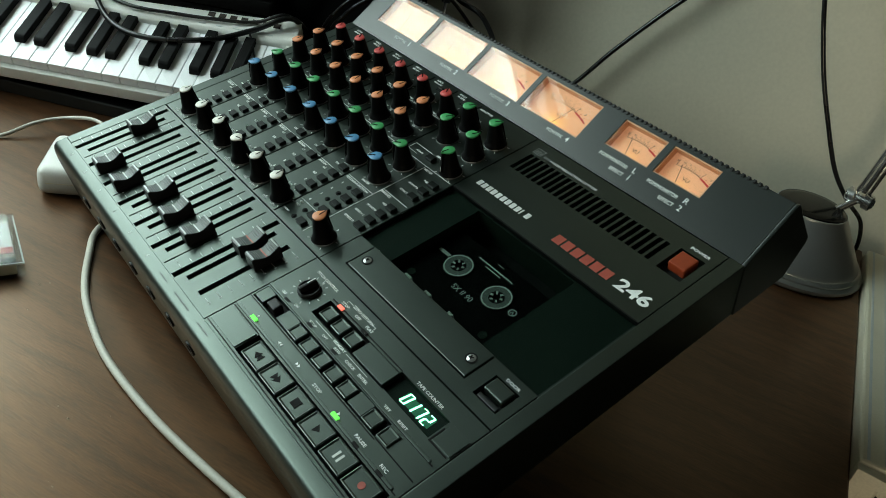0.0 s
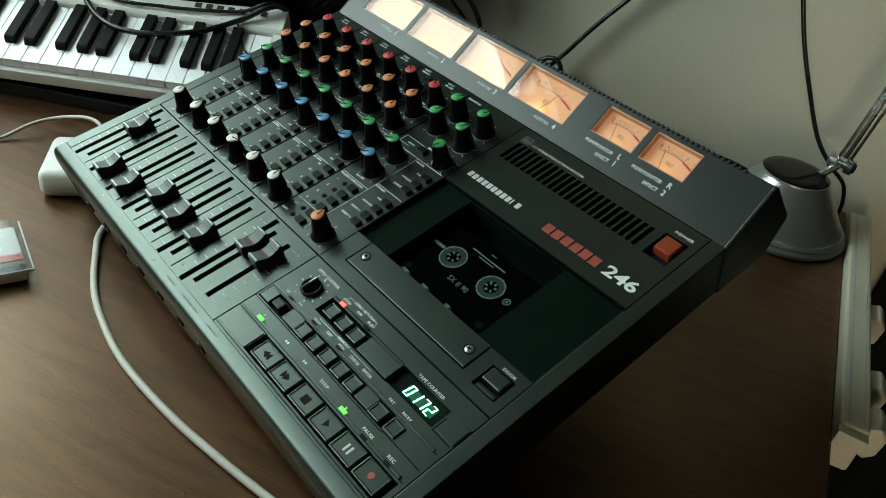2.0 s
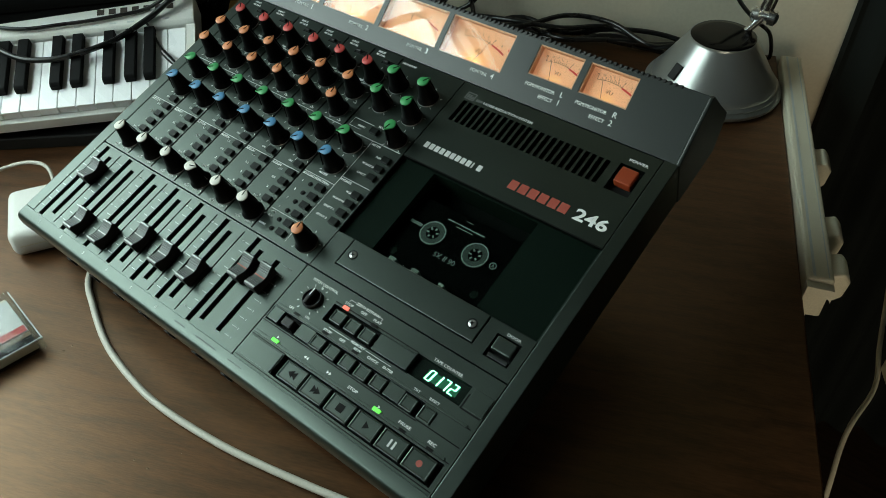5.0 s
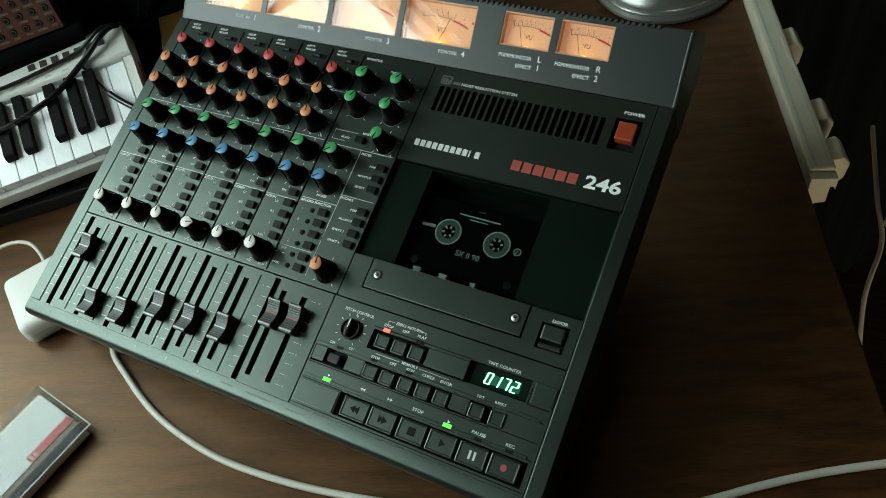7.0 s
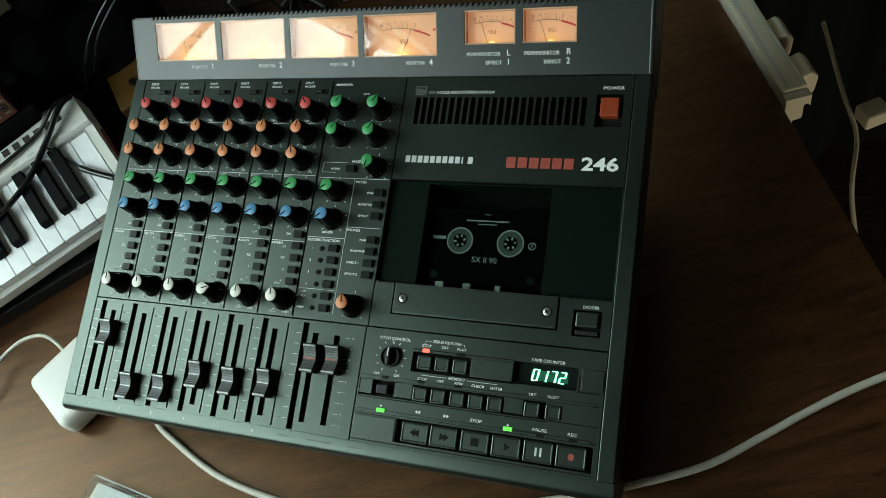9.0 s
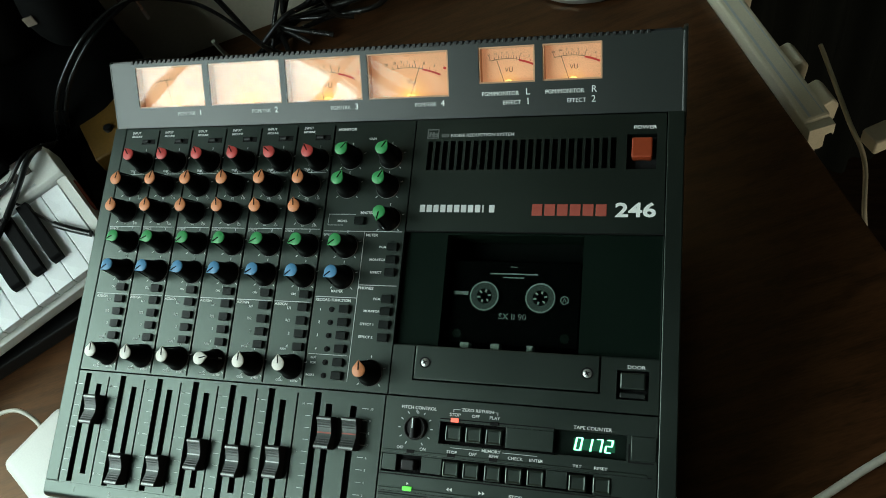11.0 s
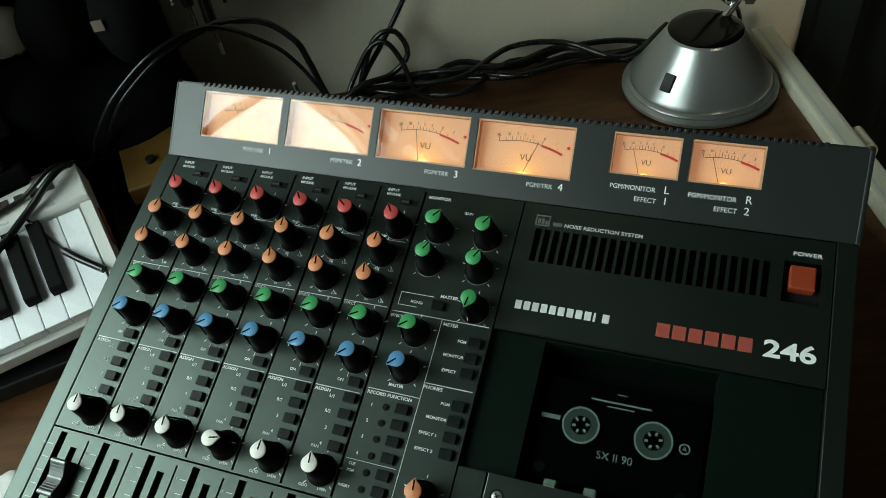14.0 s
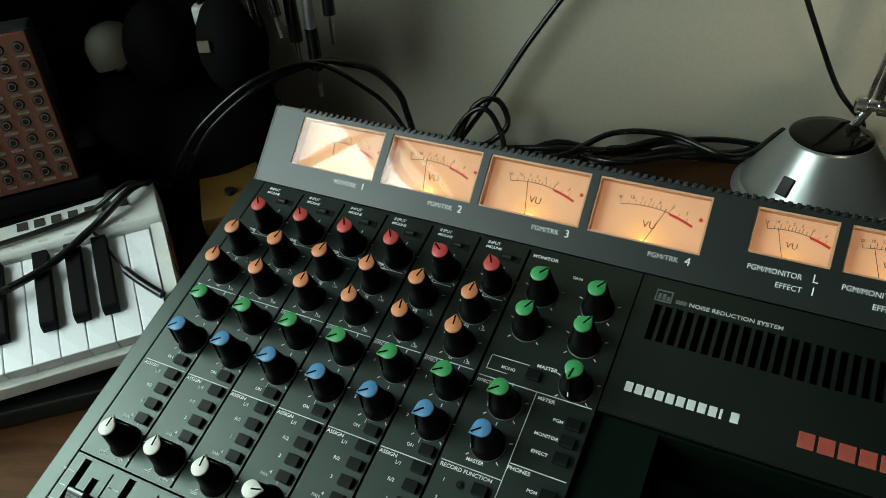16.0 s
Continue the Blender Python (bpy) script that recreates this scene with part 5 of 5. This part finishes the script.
# ------------------------------------------------------------ cables on the wall and behind the recorder
cable("wall_lead", [dpt(-0.20, 0.435, 0.36), dpt(-0.25, 0.432, 0.305), dpt(-0.313, 0.429, 0.231), dpt(-0.344, 0.429, 0.192), dpt(-0.38, 0.428, 0.143), dpt(-0.41, 0.426, 0.097), dpt(-0.432, 0.42, 0.068), dpt(-0.452, 0.41, 0.045), dpt(-0.47, 0.40, 0.02)], 0.0030, M_CABLEK, "black lead rising against the wall")
cable("looped_lead", [dpt(-0.47, 0.40, 0.006), dpt(-0.455, 0.405, 0.05), dpt(-0.435, 0.41, 0.085), dpt(-0.412, 0.408, 0.090), dpt(-0.402, 0.40, 0.065), dpt(-0.425, 0.395, 0.045), dpt(-0.46, 0.39, 0.04), dpt(-0.50, 0.38, 0.02)], 0.0032, M_CABLEK, "black lead tied in a loop")
cable("looped_lead", [dpt(-0.49, 0.385, 0.006), dpt(-0.47, 0.40, 0.04), dpt(-0.445, 0.405, 0.075), dpt(-0.425, 0.402, 0.083), dpt(-0.41, 0.395, 0.06), dpt(-0.40, 0.39, 0.02), dpt(-0.38, 0.39, 0.006)], 0.0030, M_CABLEK, "black lead tied in a loop")
rr = random.Random(4)
for i in range(6):
    pts = [dpt(-0.56 + 0.03 * i, 0.37, 0.006)]
    for k in range(7):
        pts.append(dpt(-0.47 + 0.062 * k, 0.408 + rr.uniform(-0.02, 0.028) - 0.004 * (k > 4), 0.004 + 0.009 * (i // 2) + rr.uniform(0, 0.012)))
    cable("bundled_lead", pts, 0.0034, M_CABLEK, "black lead in a bundle along the wall", step=0.012)
cable("lamp_lead", [dpt(-0.19, 0.40, 0.36), dpt(-0.164, 0.372, 0.282), dpt(-0.136, 0.370, 0.214), dpt(-0.108, 0.372, 0.160), dpt(-0.078, 0.378, 0.108), dpt(-0.050, 0.39, 0.075), dpt(-0.022, 0.415, 0.045), dpt(-0.012, 0.425, 0.006), dpt(-0.03, 0.435, 0.004)], 0.0026, M_CABLEK, "black lamp lead hanging against the wall")
for o, ln in ((0.0, 0.0), (0.018, 0.05), (-0.014, 0.03)):
    hl = thing("hanging_patch_lead", Matrix(), "black patch lead hanging with a metal jack plug", "cable", "hanging patch leads")
    x, y = -0.582 + o, 0.335 + o * 0.3
    part("lead", tube([dpt(x + 0.004, y, 0.50), dpt(x + 0.003, y, 0.33 + ln), dpt(x, y, 0.235 + ln)], 0.0025, 8, 0.02), M_CABLEK, hl)
    part("sleeve", tube([dpt(x, y, 0.24 + ln), dpt(x, y, 0.205 + ln)], 0.0050, 10, 0.02), M_ALU if o >= 0 else M_CABLEK, hl)
    part("plug_body", tube([dpt(x, y, 0.205 + ln), dpt(x, y, 0.165 + ln)], 0.0060, 10, 0.02), M_CABLEK, hl)
    part("tip", tube([dpt(x, y, 0.165 + ln), dpt(x, y, 0.137 + ln)], 0.0021, 8, 0.02), M_CHROME, hl, "bare metal tip")
for o, ln in ((0.0, 0.0), (-0.016, 0.03), (0.02, 0.01)):
    hl = thing("hanging_patch_lead", Matrix(), "black patch lead hanging with a metal jack plug", "cable", "hanging patch leads")
    x, y = -0.632 + o, 0.315
    part("lead", tube([dpt(x - 0.004, y, 0.55), dpt(x - 0.002, y, 0.38), dpt(x, y, 0.275 + ln)], 0.0025, 8, 0.02), M_CABLEK, hl)
    part("sleeve", tube([dpt(x, y, 0.28 + ln), dpt(x + 0.002, y, 0.245 + ln)], 0.0048, 10, 0.02), M_ALU, hl)
    part("plug_body", tube([dpt(x + 0.002, y, 0.245 + ln), dpt(x + 0.005, y, 0.215 + ln)], 0.0056, 10, 0.02), M_CABLEK, hl)
    part("tip", tube([dpt(x + 0.005, y, 0.215 + ln), dpt(x + 0.007, y, 0.195 + ln)], 0.0020, 8, 0.02), M_CHROME, hl, "bare metal tip")
cable("grey_plug_lead", [(-0.2617, 0.2965, 0.163), (-0.262, 0.302, 0.140), (-0.262, 0.32, 0.08), (-0.25, 0.36, 0.01)], 0.0020, M_SHADE, "pale plug at the recorder's rear")

# black bag and pale clip lamp against the wall
bg = thing("black_bag", DESK @ pose(-0.735, 0.34, 0), "soft black padded bag against the wall", "bag")
bm = bmesh.new()
bmesh.ops.create_icosphere(bm, subdivisions=4, radius=1.0, matrix=Matrix.Translation((0, 0, 0.085)) @ Matrix.Diagonal((0.115, 0.085, 0.085, 1)))
for v in bm.verts:
    d = noise.fractal(v.co * 14, 0.9, 2.0, 4)
    v.co += v.normal * 0.006 * d
    v.co.z = max(0.0005, v.co.z)
part("padding", bm, M_CLOTH, bg)
bm = bmesh.new()
bmesh.ops.create_icosphere(bm, subdivisions=3, radius=1.0, matrix=Matrix.Translation((0.015, -0.02, 0.198)) @ Matrix.Diagonal((0.031, 0.035, 0.043, 1)))
part("earpad", bm, M_CLOTH, bg)
bm = bmesh.new()
bmesh.ops.create_icosphere(bm, subdivisions=3, radius=1.0, matrix=Matrix.Translation((0.084, -0.02, 0.200)) @ Matrix.Diagonal((0.031, 0.04, 0.047, 1)))
part("earpad", bm, M_CLOTH, bg)
part("sewn_tag", box(0.066, 0.076, -0.0605, -0.0590, 0.208, 0.218), M_LABEL, bg, "small grey square tag")
cl = thing("clip_lamp", DESK @ pose(-0.777, 0.345, 0), "pale mushroom-shaped small lamp, switched off", "lamp")
part("shade", lathe([(0, 0.213), (0.010, 0.212), (0.018, 0.207), (0.0235, 0.197), (0.025, 0.185), (0.0235, 0.176), (0.010, 0.1735)], 28), M_SHADE, cl, "", Matrix.Translation((0, 0, 0.19)) @ Matrix.Rotation(radians(-14), 4, "Y") @ Matrix.Translation((0, 0, -0.19)))
part("stem", tube([(0.006, 0, 0.0), (0.006, 0, 0.12), (0.001, 0, 0.176)], 0.005, 10, 0.03), M_SHADE, cl)
part("foot", lathe([(0, 0.0), (0.04, 0.0), (0.04, 0.008), (0.0, 0.012)], 24), M_SHADE, cl)
ct2 = thing("cable_clip", DESK @ pose(-0.677, 0.33, 0.224), "small white cable clip holding a hanging lead", "cable clip")
part("clip", box(-0.008, 0.008, -0.006, 0.006, -0.011, 0.009, 0.004, 3), M_WHITE, ct2)
part("lead", tube([(0, 0, 0.008), (0.002, 0, 0.10), (0.004, 0, 0.30)], 0.0024, 8, 0.03), M_CABLEK, ct2)
part("lead_end", tube([(0, 0, -0.010), (0.001, 0, -0.03), (0.0, 0, -0.09)], 0.0024, 8, 0.02), M_CABLEK, ct2)

# black block added between window and wall to cast the wall's soft shadow
rk = thing("equipment_rack", DESK @ pose(-0.98, 0.34, 0), "black block added to shade the wall behind the keyboard", "rack")
part("cabinet", box(-0.12, 0.12, -0.09, 0.10, 0, 0.85, 0.004), M_BLACK, rk)
part("upper_cabinet", box(-0.12, 0.19, -0.13, 0.10, 0.8505, 1.55, 0.004), M_CLOTH, rk)
part("overhang", box(0.1215, 0.19, -0.13, 0.10, 0.30, 0.850, 0.004), M_CLOTH, rk)
for k in range(5):
    part("drawer_front", box(-0.11, 0.11, -0.096, -0.091, 0.02 + 0.165 * k, 0.175 + 0.165 * k, 0.002), M_BLACK, rk)

# ------------------------------------------------------------ things on the floor beside the desk
fl = cable("floor_cord", [(0.345, 0.62, -0.20), (0.370, 0.50, -0.21), (0.385, 0.44, -0.22), (0.380, 0.36, -0.23), (0.395, 0.28, -0.30), (0.405, 0.2, -0.5), (0.415, 0.2, -0.745)], 0.0030, M_CREAM, "pale cord hanging beside the desk")
tg = thing("cable_tag", Matrix.Translation((0.391, 0.459, -0.204)) @ Matrix.Rotation(radians(30), 4, "Z"), "yellowish adapter hanging on a cord", "adapter")
part("shell", box(-0.004, 0.028, -0.014, 0.014, -0.012, 0.010, 0.003), M_CREAM, tg)
